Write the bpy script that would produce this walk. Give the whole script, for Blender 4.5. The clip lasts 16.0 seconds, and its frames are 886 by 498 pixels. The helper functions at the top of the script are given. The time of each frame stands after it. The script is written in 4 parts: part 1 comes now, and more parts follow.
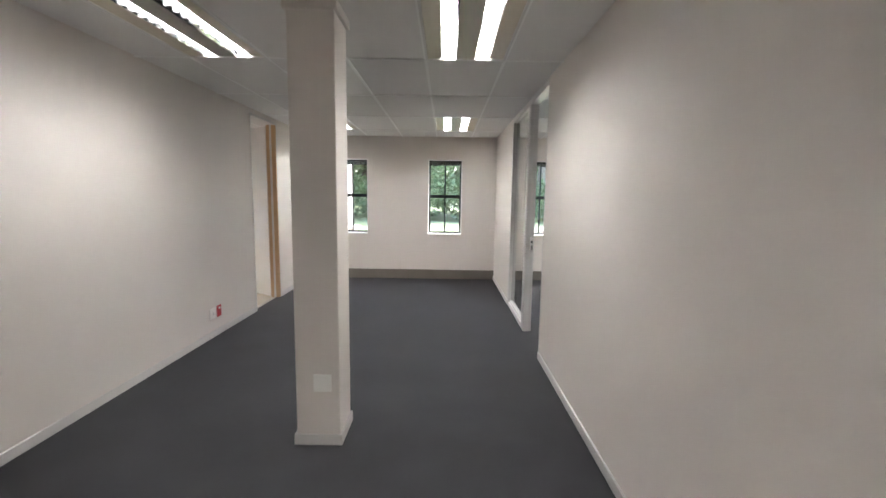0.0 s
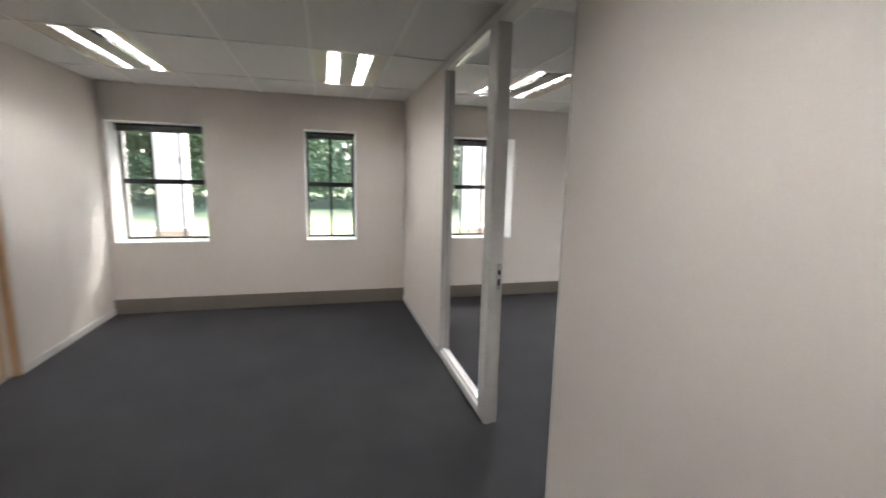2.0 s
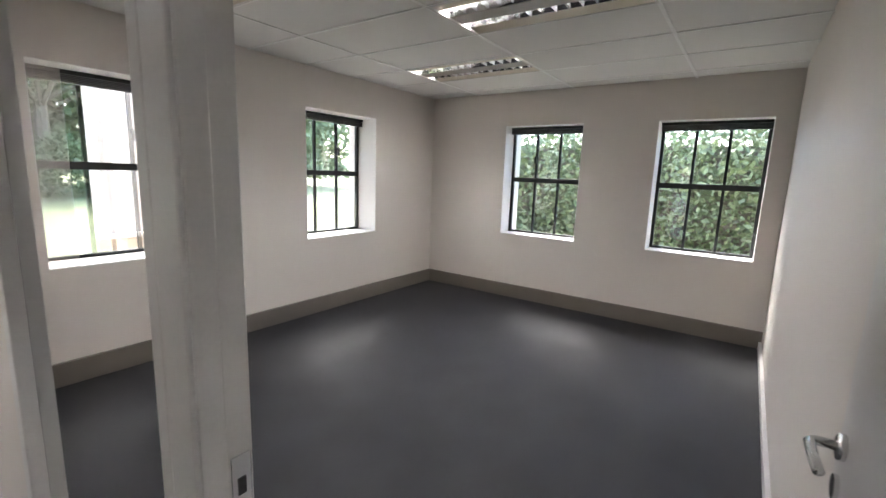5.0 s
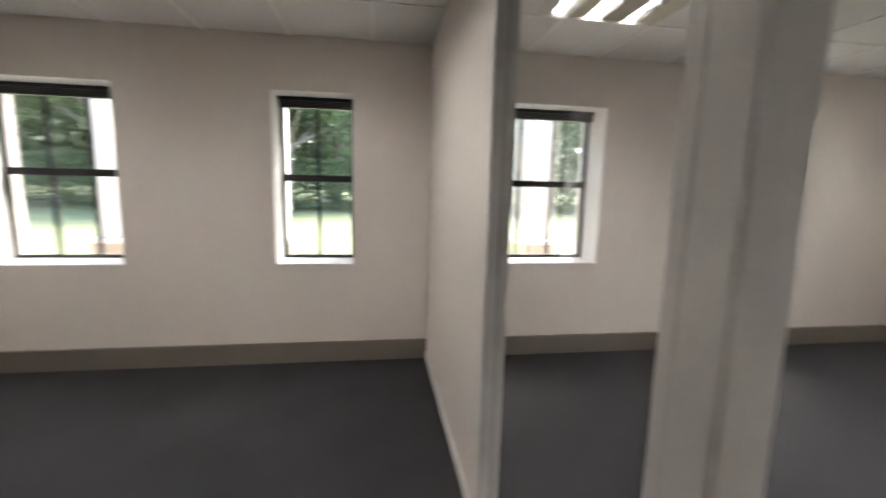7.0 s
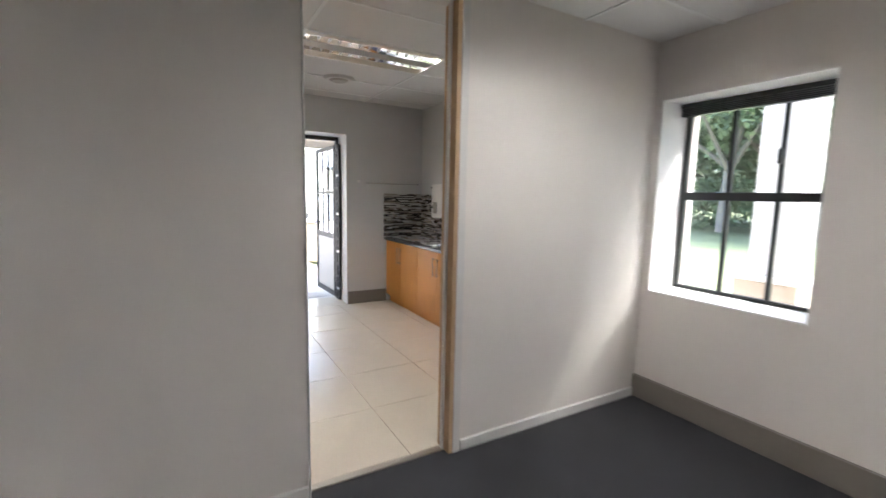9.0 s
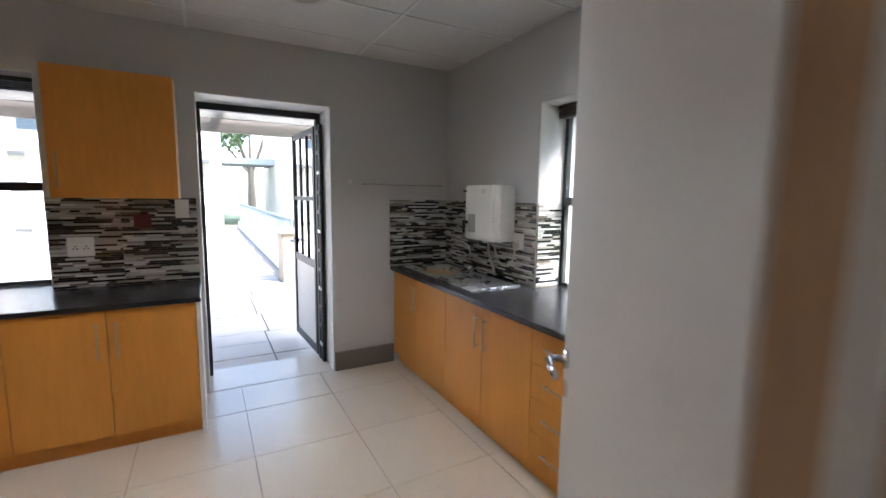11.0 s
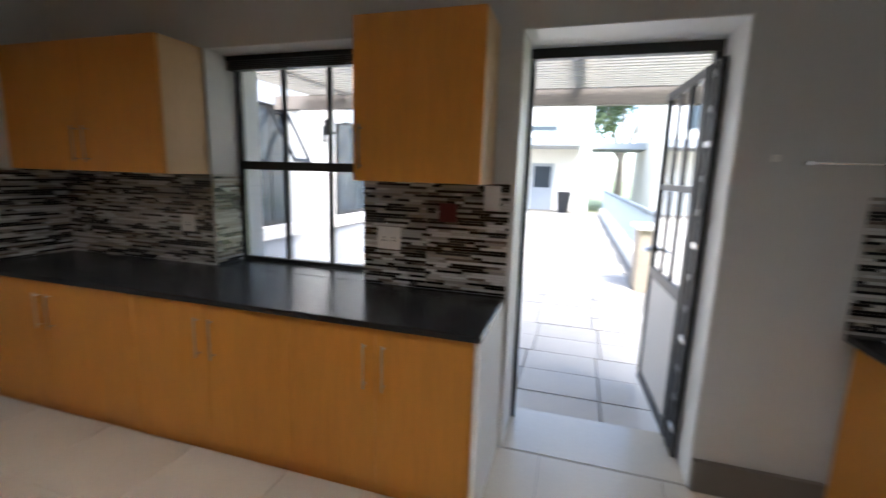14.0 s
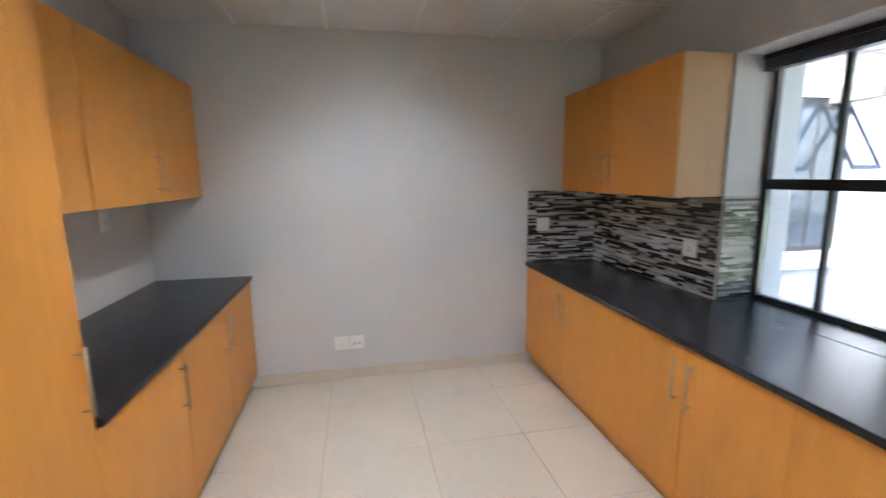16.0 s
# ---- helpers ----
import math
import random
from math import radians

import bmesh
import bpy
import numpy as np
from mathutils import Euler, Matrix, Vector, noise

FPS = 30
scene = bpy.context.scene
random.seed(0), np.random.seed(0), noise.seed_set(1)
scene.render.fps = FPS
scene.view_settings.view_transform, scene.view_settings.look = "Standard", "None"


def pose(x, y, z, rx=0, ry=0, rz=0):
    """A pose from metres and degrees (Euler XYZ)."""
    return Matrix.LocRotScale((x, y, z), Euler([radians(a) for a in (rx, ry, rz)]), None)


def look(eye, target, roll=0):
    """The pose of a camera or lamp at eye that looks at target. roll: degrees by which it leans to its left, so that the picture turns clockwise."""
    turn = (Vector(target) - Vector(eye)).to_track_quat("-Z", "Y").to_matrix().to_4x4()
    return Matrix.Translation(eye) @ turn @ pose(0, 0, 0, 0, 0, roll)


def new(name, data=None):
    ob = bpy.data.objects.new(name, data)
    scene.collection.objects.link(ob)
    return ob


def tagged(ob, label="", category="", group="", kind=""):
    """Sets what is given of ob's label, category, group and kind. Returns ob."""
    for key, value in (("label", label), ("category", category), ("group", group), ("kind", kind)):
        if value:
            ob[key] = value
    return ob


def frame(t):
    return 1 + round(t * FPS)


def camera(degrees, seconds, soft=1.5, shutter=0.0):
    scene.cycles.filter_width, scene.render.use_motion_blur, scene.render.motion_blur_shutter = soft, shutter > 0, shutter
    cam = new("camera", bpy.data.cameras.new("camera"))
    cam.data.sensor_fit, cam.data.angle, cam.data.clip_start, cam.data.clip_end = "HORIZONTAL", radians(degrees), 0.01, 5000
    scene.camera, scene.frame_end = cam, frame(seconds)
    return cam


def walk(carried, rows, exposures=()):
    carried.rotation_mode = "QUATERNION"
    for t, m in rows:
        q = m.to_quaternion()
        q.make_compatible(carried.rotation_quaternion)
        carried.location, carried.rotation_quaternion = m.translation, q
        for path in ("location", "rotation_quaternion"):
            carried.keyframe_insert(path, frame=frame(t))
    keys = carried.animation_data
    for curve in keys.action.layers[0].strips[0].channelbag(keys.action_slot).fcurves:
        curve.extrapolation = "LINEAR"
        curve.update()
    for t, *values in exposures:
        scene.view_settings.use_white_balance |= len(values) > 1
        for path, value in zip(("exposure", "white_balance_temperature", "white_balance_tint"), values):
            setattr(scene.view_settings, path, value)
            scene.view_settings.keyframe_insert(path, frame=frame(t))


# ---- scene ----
cam = camera(91.3, 16.0, shutter=0.5)
PATH = [
    (0, (2.4, -7.787, 1.484), (2.39, -5.801, 1.244), 0.8),
    (0.5, (2.411, -7.147, 1.374), (2.374, -5.162, 1.14), 1.2),
    (1, (2.348, -6.6, 1.426), (2.408, -4.617, 1.177), 0.9),
    (1.5, (2.369, -6.019, 1.492), (2.565, -4.045, 1.237), 0.7),
    (2, (2.321, -5.517, 1.554), (2.837, -3.609, 1.247), 1.2),
    (2.5, (2.325, -5.035, 1.608), (3.219, -3.283, 1.247), 1.5),
    (3, (2.429, -4.611, 1.627), (3.586, -3.021, 1.26), 2.3),
    (3.5, (2.586, -4.244, 1.652), (4.073, -2.958, 1.284), 3.0),
    (3.7, (2.657, -4.122, 1.648), (4.236, -2.957, 1.259), 2.4),
    (5.8, (3.08, -3.58, 1.467), (4.695, -2.442, 1.154), 1.7),
    (6, (3.063, -3.556, 1.481), (4.526, -2.231, 1.156), 1.7),
    (6.5, (2.979, -3.535, 1.478), (3.935, -1.807, 1.165), 1.0),
    (7, (2.863, -3.513, 1.46), (3.167, -1.558, 1.167), 1.4),
    (7.5, (2.913, -3.395, 1.448), (2.517, -1.459, 1.138), 0.6),
    (8, (2.738, -3.22, 1.433), (1.741, -1.511, 1.138), 0.2),
    (8.5, (2.382, -3.044, 1.443), (0.934, -1.686, 1.195), 0.8),
    (9, (1.97, -2.827, 1.453), (0.252, -1.831, 1.21), 1.2),
    (9.2, (1.779, -2.748, 1.435), (0.042, -1.784, 1.2), 1.1),
    (11.3, (-0.159, -1.953, 1.525), (-1.901, -1.002, 1.277), 0.7),
    (11.5, (-0.275, -1.934, 1.529), (-2.054, -1.057, 1.275), 0.4),
    (12, (-0.551, -1.808, 1.52), (-2.281, -0.837, 1.262), 1.5),
    (12.5, (-0.769, -1.763, 1.527), (-2.462, -0.74, 1.231), 1.4),
    (13, (-0.972, -1.715, 1.52), (-2.852, -1.109, 1.206), 1.4),
    (13.5, (-1.134, -1.67, 1.511), (-3.107, -1.66, 1.189), 2.9),
    (14, (-1.31, -1.734, 1.511), (-3.197, -2.303, 1.171), 1.7),
    (14.5, (-1.487, -1.848, 1.546), (-3.142, -2.913, 1.189), 0.7),
    (15, (-1.585, -1.878, 1.574), (-2.808, -3.417, 1.209), 0.1),
    (15.5, (-1.58, -1.884, 1.586), (-2.335, -3.701, 1.23), 0.1),
    (16, (-1.542, -1.893, 1.592), (-1.928, -3.828, 1.263), -0.6),
]
EXPOSURES = [(0, 3.95, 6300, 11), (2, 3.5, 6400, 11), (3.5, 3.35, 6500, 12), (6, 3.5, 6300, 12), (7, 3.3, 6700, 12), (9, 3.5, 6200, 11), (11.3, 2.95, 5900, 11), (12.5, 2.55, 5700, 10), (13.5, 2.65, 6000, 10), (14, 2.75, 6100, 10), (14.5, 2.35, 6200, 10), (15, 2.0, 6700, 10), (15.5, 3.9, 5800, 9), (16, 4.0, 5600, 9)]
walk(cam, [(t, look(eye, target, roll)) for t, eye, target, roll in PATH], EXPOSURES)

# ---------- world, sun, exposure ----------
world = bpy.data.worlds.new("sky")
scene.world = world
world.use_nodes = True
wn = world.node_tree
sky = wn.nodes.new("ShaderNodeTexSky")
sky.sky_type, sky.sun_disc, sky.sun_elevation, sky.sun_rotation = "NISHITA", False, radians(50), radians(45)
sky.air_density, sky.dust_density = 1.0, 1.5
wn.nodes["Background"].inputs["Strength"].default_value = 0.15
wn.links.new(sky.outputs[0], wn.nodes["Background"].inputs["Color"])
sun = new("sun", bpy.data.lights.new("sun", "SUN"))
sun.data.energy, sun.data.angle, sun.data.color = 2.0, radians(35), (1, 0.96, 0.9)
sun.matrix_world = look((13.6, 13.6, 23.0), (0, 0, 0))

TUBE_STRENGTH = 9.0


# ---------- materials ----------
def nodes_of(name):
    m = bpy.data.materials.new(name)
    m.use_nodes = True
    return m, m.node_tree, m.node_tree.nodes["Principled BSDF"]


def surface(name, colour, rough=0.6, metal=0.0, vary=0.06, scale=3.0, fine=120.0, bump=0.05, spec=0.4, piece=0.0, stretch=(1, 1, 1), coat=0.0):
    """A painted or natural surface: stains at a large scale, grain at a fine one, both in metres."""
    m, tree, bsdf = nodes_of(name)
    N, L = tree.nodes, tree.links
    co = N.new("ShaderNodeTexCoord")
    mp = N.new("ShaderNodeMapping")
    mp.inputs["Scale"].default_value = stretch
    L.new(co.outputs["Object"], mp.inputs["Vector"])
    big, small = N.new("ShaderNodeTexNoise"), N.new("ShaderNodeTexNoise")
    big.inputs["Scale"].default_value, big.inputs["Detail"].default_value = scale, 4
    small.inputs["Scale"].default_value, small.inputs["Detail"].default_value = fine, 3
    L.new(mp.outputs[0], big.inputs["Vector"])
    L.new(mp.outputs[0], small.inputs["Vector"])
    mix = N.new("ShaderNodeMath")
    mix.operation = "ADD"
    L.new(big.outputs["Fac"], mix.inputs[0])
    L.new(small.outputs["Fac"], mix.inputs[1])
    last = mix.outputs[0]
    if piece:
        info = N.new("ShaderNodeObjectInfo")
        pm = N.new("ShaderNodeMath")
        pm.operation = "MULTIPLY_ADD"
        pm.inputs[1].default_value = piece
        L.new(info.outputs["Random"], pm.inputs[0])
        L.new(last, pm.inputs[2])
        last = pm.outputs[0]
    ramp = N.new("ShaderNodeMapRange")
    ramp.inputs["From Min"].default_value, ramp.inputs["From Max"].default_value = 0.6, 1.4 + piece
    ramp.inputs["To Min"].default_value, ramp.inputs["To Max"].default_value = 1 - vary, 1 + vary
    L.new(last, ramp.inputs["Value"])
    col = N.new("ShaderNodeVectorMath")
    col.operation = "SCALE"
    col.inputs[0].default_value = colour
    L.new(ramp.outputs[0], col.inputs["Scale"])
    L.new(col.outputs[0], bsdf.inputs["Base Color"])
    rr = N.new("ShaderNodeMapRange")
    rr.inputs["To Min"].default_value, rr.inputs["To Max"].default_value = max(0.02, rough - 0.07), min(1, rough + 0.07)
    L.new(big.outputs["Fac"], rr.inputs["Value"])
    L.new(rr.outputs[0], bsdf.inputs["Roughness"])
    bsdf.inputs["Metallic"].default_value = metal
    bsdf.inputs["Specular IOR Level"].default_value = spec
    bsdf.inputs["Coat Weight"].default_value = coat
    if bump:
        b = N.new("ShaderNodeBump")
        b.inputs["Strength"].default_value, b.inputs["Distance"].default_value = bump, 0.004
        L.new(small.outputs["Fac"], b.inputs["Height"])
        L.new(b.outputs[0], bsdf.inputs["Normal"])
    return m


PAINT = surface("wall_paint", (0.635, 0.592, 0.545), 0.55, vary=0.025, scale=1.2, fine=180, bump=0.06, spec=0.3)
PAINT_K = surface("kitchen_paint", (0.555, 0.56, 0.55), 0.5, vary=0.03, scale=1.2, fine=180, bump=0.06, spec=0.35)
PAINT_WHITE = surface("white_paint", (0.74, 0.73, 0.71), 0.4, vary=0.03, scale=4, bump=0.03)
FRAME_GREY = surface("frame_paint", (0.56, 0.545, 0.52), 0.35, vary=0.04, scale=6, bump=0.02)
CEIL = surface("ceiling_tile", (0.66, 0.65, 0.63), 0.85, vary=0.03, scale=2, fine=400, bump=0.12, spec=0.2)
TEE = surface("ceiling_tee", (0.72, 0.72, 0.7), 0.4, vary=0.02)
CARPET = surface("carpet", (0.021, 0.0205, 0.0225), 0.7, vary=0.75, scale=2.2, fine=300, bump=0.4, spec=0.36)
BROWN = surface("brown_skirting", (0.17, 0.15, 0.125), 0.5, vary=0.06, scale=5, bump=0.03)
BLACK = surface("black_steel", (0.018, 0.019, 0.02), 0.4, vary=0.15, scale=15, bump=0.03)
BEECH = surface("beech_laminate", (0.58, 0.245, 0.038), 0.38, vary=0.09, scale=5, fine=40, bump=0.02, stretch=(1, 1, 0.12), spec=0.35)
BEECH_EDGE = surface("beech_edge", (0.63, 0.42, 0.22), 0.45, vary=0.08, scale=8, stretch=(1, 1, 0.15))
WORKTOP = surface("black_worktop", (0.016, 0.017, 0.02), 0.24, vary=0.25, scale=20, fine=700, bump=0.04, spec=0.5)
STEEL = surface("stainless_steel", (0.55, 0.55, 0.55), 0.28, metal=1.0, vary=0.06, scale=10, fine=200, bump=0.03)
CHROME = surface("chrome", (0.75, 0.75, 0.76), 0.12, metal=1.0, vary=0.02, scale=10, bump=0.0)
NICKEL = surface("brushed_nickel", (0.40, 0.36, 0.30), 0.35, metal=1.0, vary=0.05, scale=30, bump=0.02)
PLASTIC = surface("white_plastic", (0.76, 0.75, 0.71), 0.35, vary=0.03, scale=8, bump=0.01)
GREY_PLASTIC = surface("grey_plastic", (0.36, 0.34, 0.30), 0.45, vary=0.06, scale=8, bump=0.01)
DARK_PLASTIC = surface("dark_plastic", (0.02, 0.02, 0.022), 0.4, vary=0.1, scale=8, bump=0.01)
RED_PLASTIC = surface("red_plastic", (0.42, 0.012, 0.016), 0.4, vary=0.06, scale=8, bump=0.01)
DARK_RED = surface("dark_red_plastic", (0.10, 0.012, 0.012), 0.4, vary=0.06, scale=8, bump=0.01)
FLOOR_TILE = surface("cream_porcelain", (0.60, 0.535, 0.43), 0.22, vary=0.06, scale=4, fine=60, bump=0.015, spec=0.5, piece=0.25)
DARK_JOINT = surface("sand_joint", (0.27, 0.245, 0.21), 0.95, vary=0.2, scale=9)
GROUT = surface("grout", (0.36, 0.32, 0.26), 0.9, vary=0.1, scale=9)
LEAFMAT = surface("leaf", (0.10, 0.145, 0.065), 0.5, vary=0.5, scale=1.5, fine=12, bump=0.0)
LEAF_LIGHT = surface("pale_leaf", (0.19, 0.235, 0.125), 0.5, vary=0.5, scale=1.2, fine=12, bump=0.0)
BARK = surface("bark", (0.20, 0.17, 0.14), 0.9, vary=0.3, scale=6, fine=40, bump=0.5)
GRASS = surface("lawn", (0.21, 0.235, 0.115), 0.9, vary=0.4, scale=0.6, fine=30, bump=0.4)
RENDER_WHITE = surface("white_plaster", (0.72, 0.69, 0.64), 0.8, vary=0.05, scale=1.5, fine=90, bump=0.15)
RENDER_GREY = surface("blue_grey_plaster", (0.33, 0.345, 0.365), 0.7, vary=0.07, scale=2, fine=90, bump=0.1)
PAVER = surface("paving_slab", (0.44, 0.40, 0.35), 0.8, vary=0.16, scale=3, fine=70, bump=0.2, piece=0.8)
STONE = surface("sandstone", (0.42, 0.35, 0.27), 0.8, vary=0.15, scale=5, fine=50, bump=0.3)
TIMBER = surface("grey_timber", (0.22, 0.19, 0.165), 0.7, vary=0.2, scale=4, fine=50, bump=0.15, stretch=(1, 0.1, 1))
# White slats: the grey of their shaded underside is put into the colour.
SLAT = surface("shaded_slat", (0.30, 0.28, 0.25), 0.7, vary=0.2, scale=4, fine=50, bump=0.1)
RAIL_BLUE = surface("blue_grey_steel", (0.20, 0.24, 0.28), 0.45, vary=0.1, scale=8)
WOOD_RAW = surface("raw_wood", (0.45, 0.30, 0.18), 0.6, vary=0.15, scale=8, stretch=(1, 1, 0.1))
CORD = surface("beige_cord", (0.55, 0.50, 0.40), 0.5, vary=0.05)


def mosaic():
    m, tree, bsdf = nodes_of("glass_mosaic")
    N, L = tree.nodes, tree.links
    geo, info = N.new("ShaderNodeNewGeometry"), N.new("ShaderNodeObjectInfo")
    add, fr = N.new("ShaderNodeMath"), N.new("ShaderNodeMath")
    add.operation, fr.operation = "ADD", "FRACT"
    L.new(geo.outputs["Random Per Island"], add.inputs[0])
    L.new(info.outputs["Random"], add.inputs[1])
    L.new(add.outputs[0], fr.inputs[0])
    ramp = N.new("ShaderNodeValToRGB")
    ramp.color_ramp.interpolation = "CONSTANT"
    stops = ((0, (0.010, 0.010, 0.011)), (0.29, (0.04, 0.036, 0.034)), (0.35, (0.40, 0.385, 0.36)), (0.52, (0.27, 0.25, 0.225)), (0.64, (0.56, 0.55, 0.53)), (0.86, (0.13, 0.10, 0.08)), (0.92, (0.34, 0.31, 0.26)))
    for i, (p, c) in enumerate(stops):
        e = ramp.color_ramp.elements[i] if i < 2 else ramp.color_ramp.elements.new(p)
        e.position, e.color = p, (*c, 1)
    L.new(fr.outputs[0], ramp.inputs["Fac"])
    L.new(ramp.outputs["Color"], bsdf.inputs["Base Color"])
    bsdf.inputs["Roughness"].default_value = 0.22
    return m


MOSAIC = mosaic()


def glass(name, tint=(1, 1, 1)):
    m, tree, bsdf = nodes_of(name)
    bsdf.inputs["Base Color"].default_value = (*tint, 1)
    bsdf.inputs["Roughness"].default_value = 0.0
    bsdf.inputs["Transmission Weight"].default_value = 1.0
    bsdf.inputs["IOR"].default_value = 1.45
    return m


GLASS = glass("clear_glass")
DARK_GLASS = surface("dark_window_glass", (0.03, 0.04, 0.05), 0.08, vary=0.1, scale=2, bump=0.0, spec=0.6)


def tube_glow():
    m, tree, bsdf = nodes_of("fluorescent_glow")
    bsdf.inputs["Base Color"].default_value = (0.9, 0.9, 0.9, 1)
    bsdf.inputs["Emission Color"].default_value = (1.0, 0.975, 0.945, 1)
    bsdf.inputs["Emission Strength"].default_value = TUBE_STRENGTH
    return m


GLOW = tube_glow()


# ---------- mesh helpers ----------
def box(bm, x0, x1, y0, y1, z0, z1, bevel=0.0):
    if x0 > x1: x0, x1 = x1, x0
    if y0 > y1: y0, y1 = y1, y0
    if z0 > z1: z0, z1 = z1, z0
    made = bmesh.ops.create_cube(bm, size=1, matrix=Matrix.LocRotScale(((x0 + x1) / 2, (y0 + y1) / 2, (z0 + z1) / 2), None, (x1 - x0, y1 - y0, z1 - z0)))
    if bevel:
        edges = list({e for v in made["verts"] for e in v.link_edges})
        bmesh.ops.bevel(bm, geom=edges, offset=bevel, segments=2, affect="EDGES", profile=0.5)
    return bm


def boxes(*lots, bevel=0.0):
    bm = bmesh.new()
    for b in lots:
        box(bm, *b, bevel=bevel)
    return bm


def rod(bm, a, b, r, r2=None, seg=10):
    a, b = Vector(a), Vector(b)
    d = b - a
    m = Matrix.Translation((a + b) / 2) @ d.to_track_quat("Z", "Y").to_matrix().to_4x4()
    bmesh.ops.create_cone(bm, cap_ends=True, segments=seg, radius1=r, radius2=r if r2 is None else r2, depth=d.length, matrix=m)
    return bm


def sweep(bm, points, r, seg=8):
    """A bent tube through the points."""
    rings = []
    for i, p in enumerate(points):
        p = Vector(p)
        d = Vector(points[min(i + 1, len(points) - 1)]) - Vector(points[max(i - 1, 0)])
        q = d.to_track_quat("Z", "Y")
        rings.append([bm.verts.new(p + q @ Vector((r * math.cos(2 * math.pi * k / seg), r * math.sin(2 * math.pi * k / seg), 0))) for k in range(seg)])
    for a, b in zip(rings, rings[1:]):
        for k in range(seg):
            bm.faces.new((a[k], a[(k + 1) % seg], b[(k + 1) % seg], b[k]))
    bm.faces.new(rings[0][::-1])
    bm.faces.new(rings[-1])
    return bm


def mesh_of(name, bm, material, smooth=False):
    bmesh.ops.recalc_face_normals(bm, faces=bm.faces)
    me = bpy.data.meshes.new(name)
    bm.to_mesh(me)
    bm.free()
    me.materials.append(material)
    if smooth:
        for p in me.polygons:
            p.use_smooth = True
    return me


def thing(name, at, label, category, group=""):
    ob = new(name)
    ob.location = at
    ob.empty_display_size = 0.1
    return tagged(ob, label, category, group)


def under(ob, parent):
    ob.parent = parent
    top = parent
    place = Vector((0, 0, 0))
    while top is not None:
        if top.type == "EMPTY":
            place = Vector(top.location)
        top = top.parent
    ob.matrix_parent_inverse = Matrix.Translation(-place) if parent.type == "EMPTY" else Matrix.Identity(4)
    return ob


def part(name, bm, material, parent, label="", smooth=False):
    ob = new(name, mesh_of(name, bm, material, smooth))
    under(ob, parent)
    if label:
        tagged(ob, label)
    return ob


def solid(name, bm, material, label, category, kind="", group="", smooth=False):
    return tagged(new(name, mesh_of(name, bm, material, smooth)), label, category, group, kind)


def wall(name, axis, p0, p1, a0, a1, z0, z1, holes, material, label):
    """A wall from plane p0 to p1 across its axis, a0 to a1 along it, with holes (a, a, z, z)."""
    bm = bmesh.new()
    cuts = sorted({a0, a1, *[h[0] for h in holes], *[h[1] for h in holes]})
    for c0, c1 in zip(cuts, cuts[1:]):
        zs = [z0]
        for h in sorted(holes, key=lambda h: h[2]):
            if h[0] < (c0 + c1) / 2 < h[1]:
                zs += [h[2], h[3]]
        zs.append(z1)
        for b, t in zip(zs[::2], zs[1::2]):
            if t - b > 1e-4:
                if axis == "x":
                    box(bm, p0, p1, c0, c1, b, t)
                else:
                    box(bm, c0, c1, p0, p1, b, t)
    return solid(name, bm, material, label, "wall", "structure")


# ---------- plan ----------
CEIL_Z, K_CEIL = 2.52, 2.63
PX = 3.285              # partition between passage and glazed office
RX = 7.96               # far wall of the glazed office
KW, KE, KS = -3.54, -0.11, -5.26   # kitchen walls
NT = 0.46               # thickness of the outer walls
GY, GX, WX, GK = 0.31, 8.2, -3.80, 0.245   # planes of the window frames
SOUTH = -9.4
DOOR_S, DOOR_N = -2.40, -1.60      # kitchen doorway
GD_S, GD_N = -3.895, -3.065          # glazed office doorway
TOP = 2.9

WIN_A, WIN_B, WIN_C, WIN_D = (0.055, 1.0), (2.08, 2.685), (3.80, 4.78), (5.84, 6.84)
WZ = (0.802, 2.135)
WIN_E, WIN_F = (-2.08, -1.12), (-3.79, -2.84)
WIN_K, WIN_W = (-2.265, -1.29), (-3.955, -2.88)
KZ, WWZ = (0.870, 2.14), (0.870, 2.22)
XD = (-2.035, -1.085)              # outside door

floor = solid("floor", boxes((-0.055, RX + 0.1, SOUTH - 0.1, 0.05, -0.12, 0.0)), CARPET, "dark charcoal carpet tiles mottled lighter in places", "floor", "structure")
kfloor = solid("floor_kitchen", boxes((KW - 0.02, -0.056, KS - 0.02, 0.05, -0.12, -0.006)), GROUT, "cream porcelain tiled kitchen floor with grey grout", "floor", "structure")
wall("wall_kitchen_north", "y", 0, NT, KW - NT, -0.055, -0.3, TOP, [(*WIN_K, *KZ)], PAINT_K, "grey painted kitchen wall with a wide window opening")
wall_north = wall("wall_north", "y", 0, NT, -0.055, RX + NT, -0.3, TOP,
     [(*WIN_A, *WZ), (*WIN_B, *WZ), (*WIN_C, *WZ), (*WIN_D, *WZ)], PAINT, "beige painted outer wall with deep window openings")
wall("wall_east", "x", RX, RX + NT, SOUTH, 0, -0.3, TOP, [(*WIN_E, *WZ), (*WIN_F, *WZ)], PAINT, "beige painted outer wall with two windows")
wall_west = wall("wall_west", "x", KW - NT, KW, KS - NT, 0, -0.3, TOP, [(*WIN_W, *WWZ), (*XD, -0.01, 2.21)], PAINT_K, "grey painted kitchen wall with window and door openings")
wall("wall_kitchen_south", "y", KS - 0.2, KS, KW, KE, -0.1, TOP, [], PAINT_K, "plain grey painted kitchen wall")
wall("wall_left", "x", KE, 0, SOUTH, 0, -0.1, TOP, [(DOOR_S, DOOR_N, -0.01, 2.47)], PAINT, "beige painted dividing wall with a doorway")
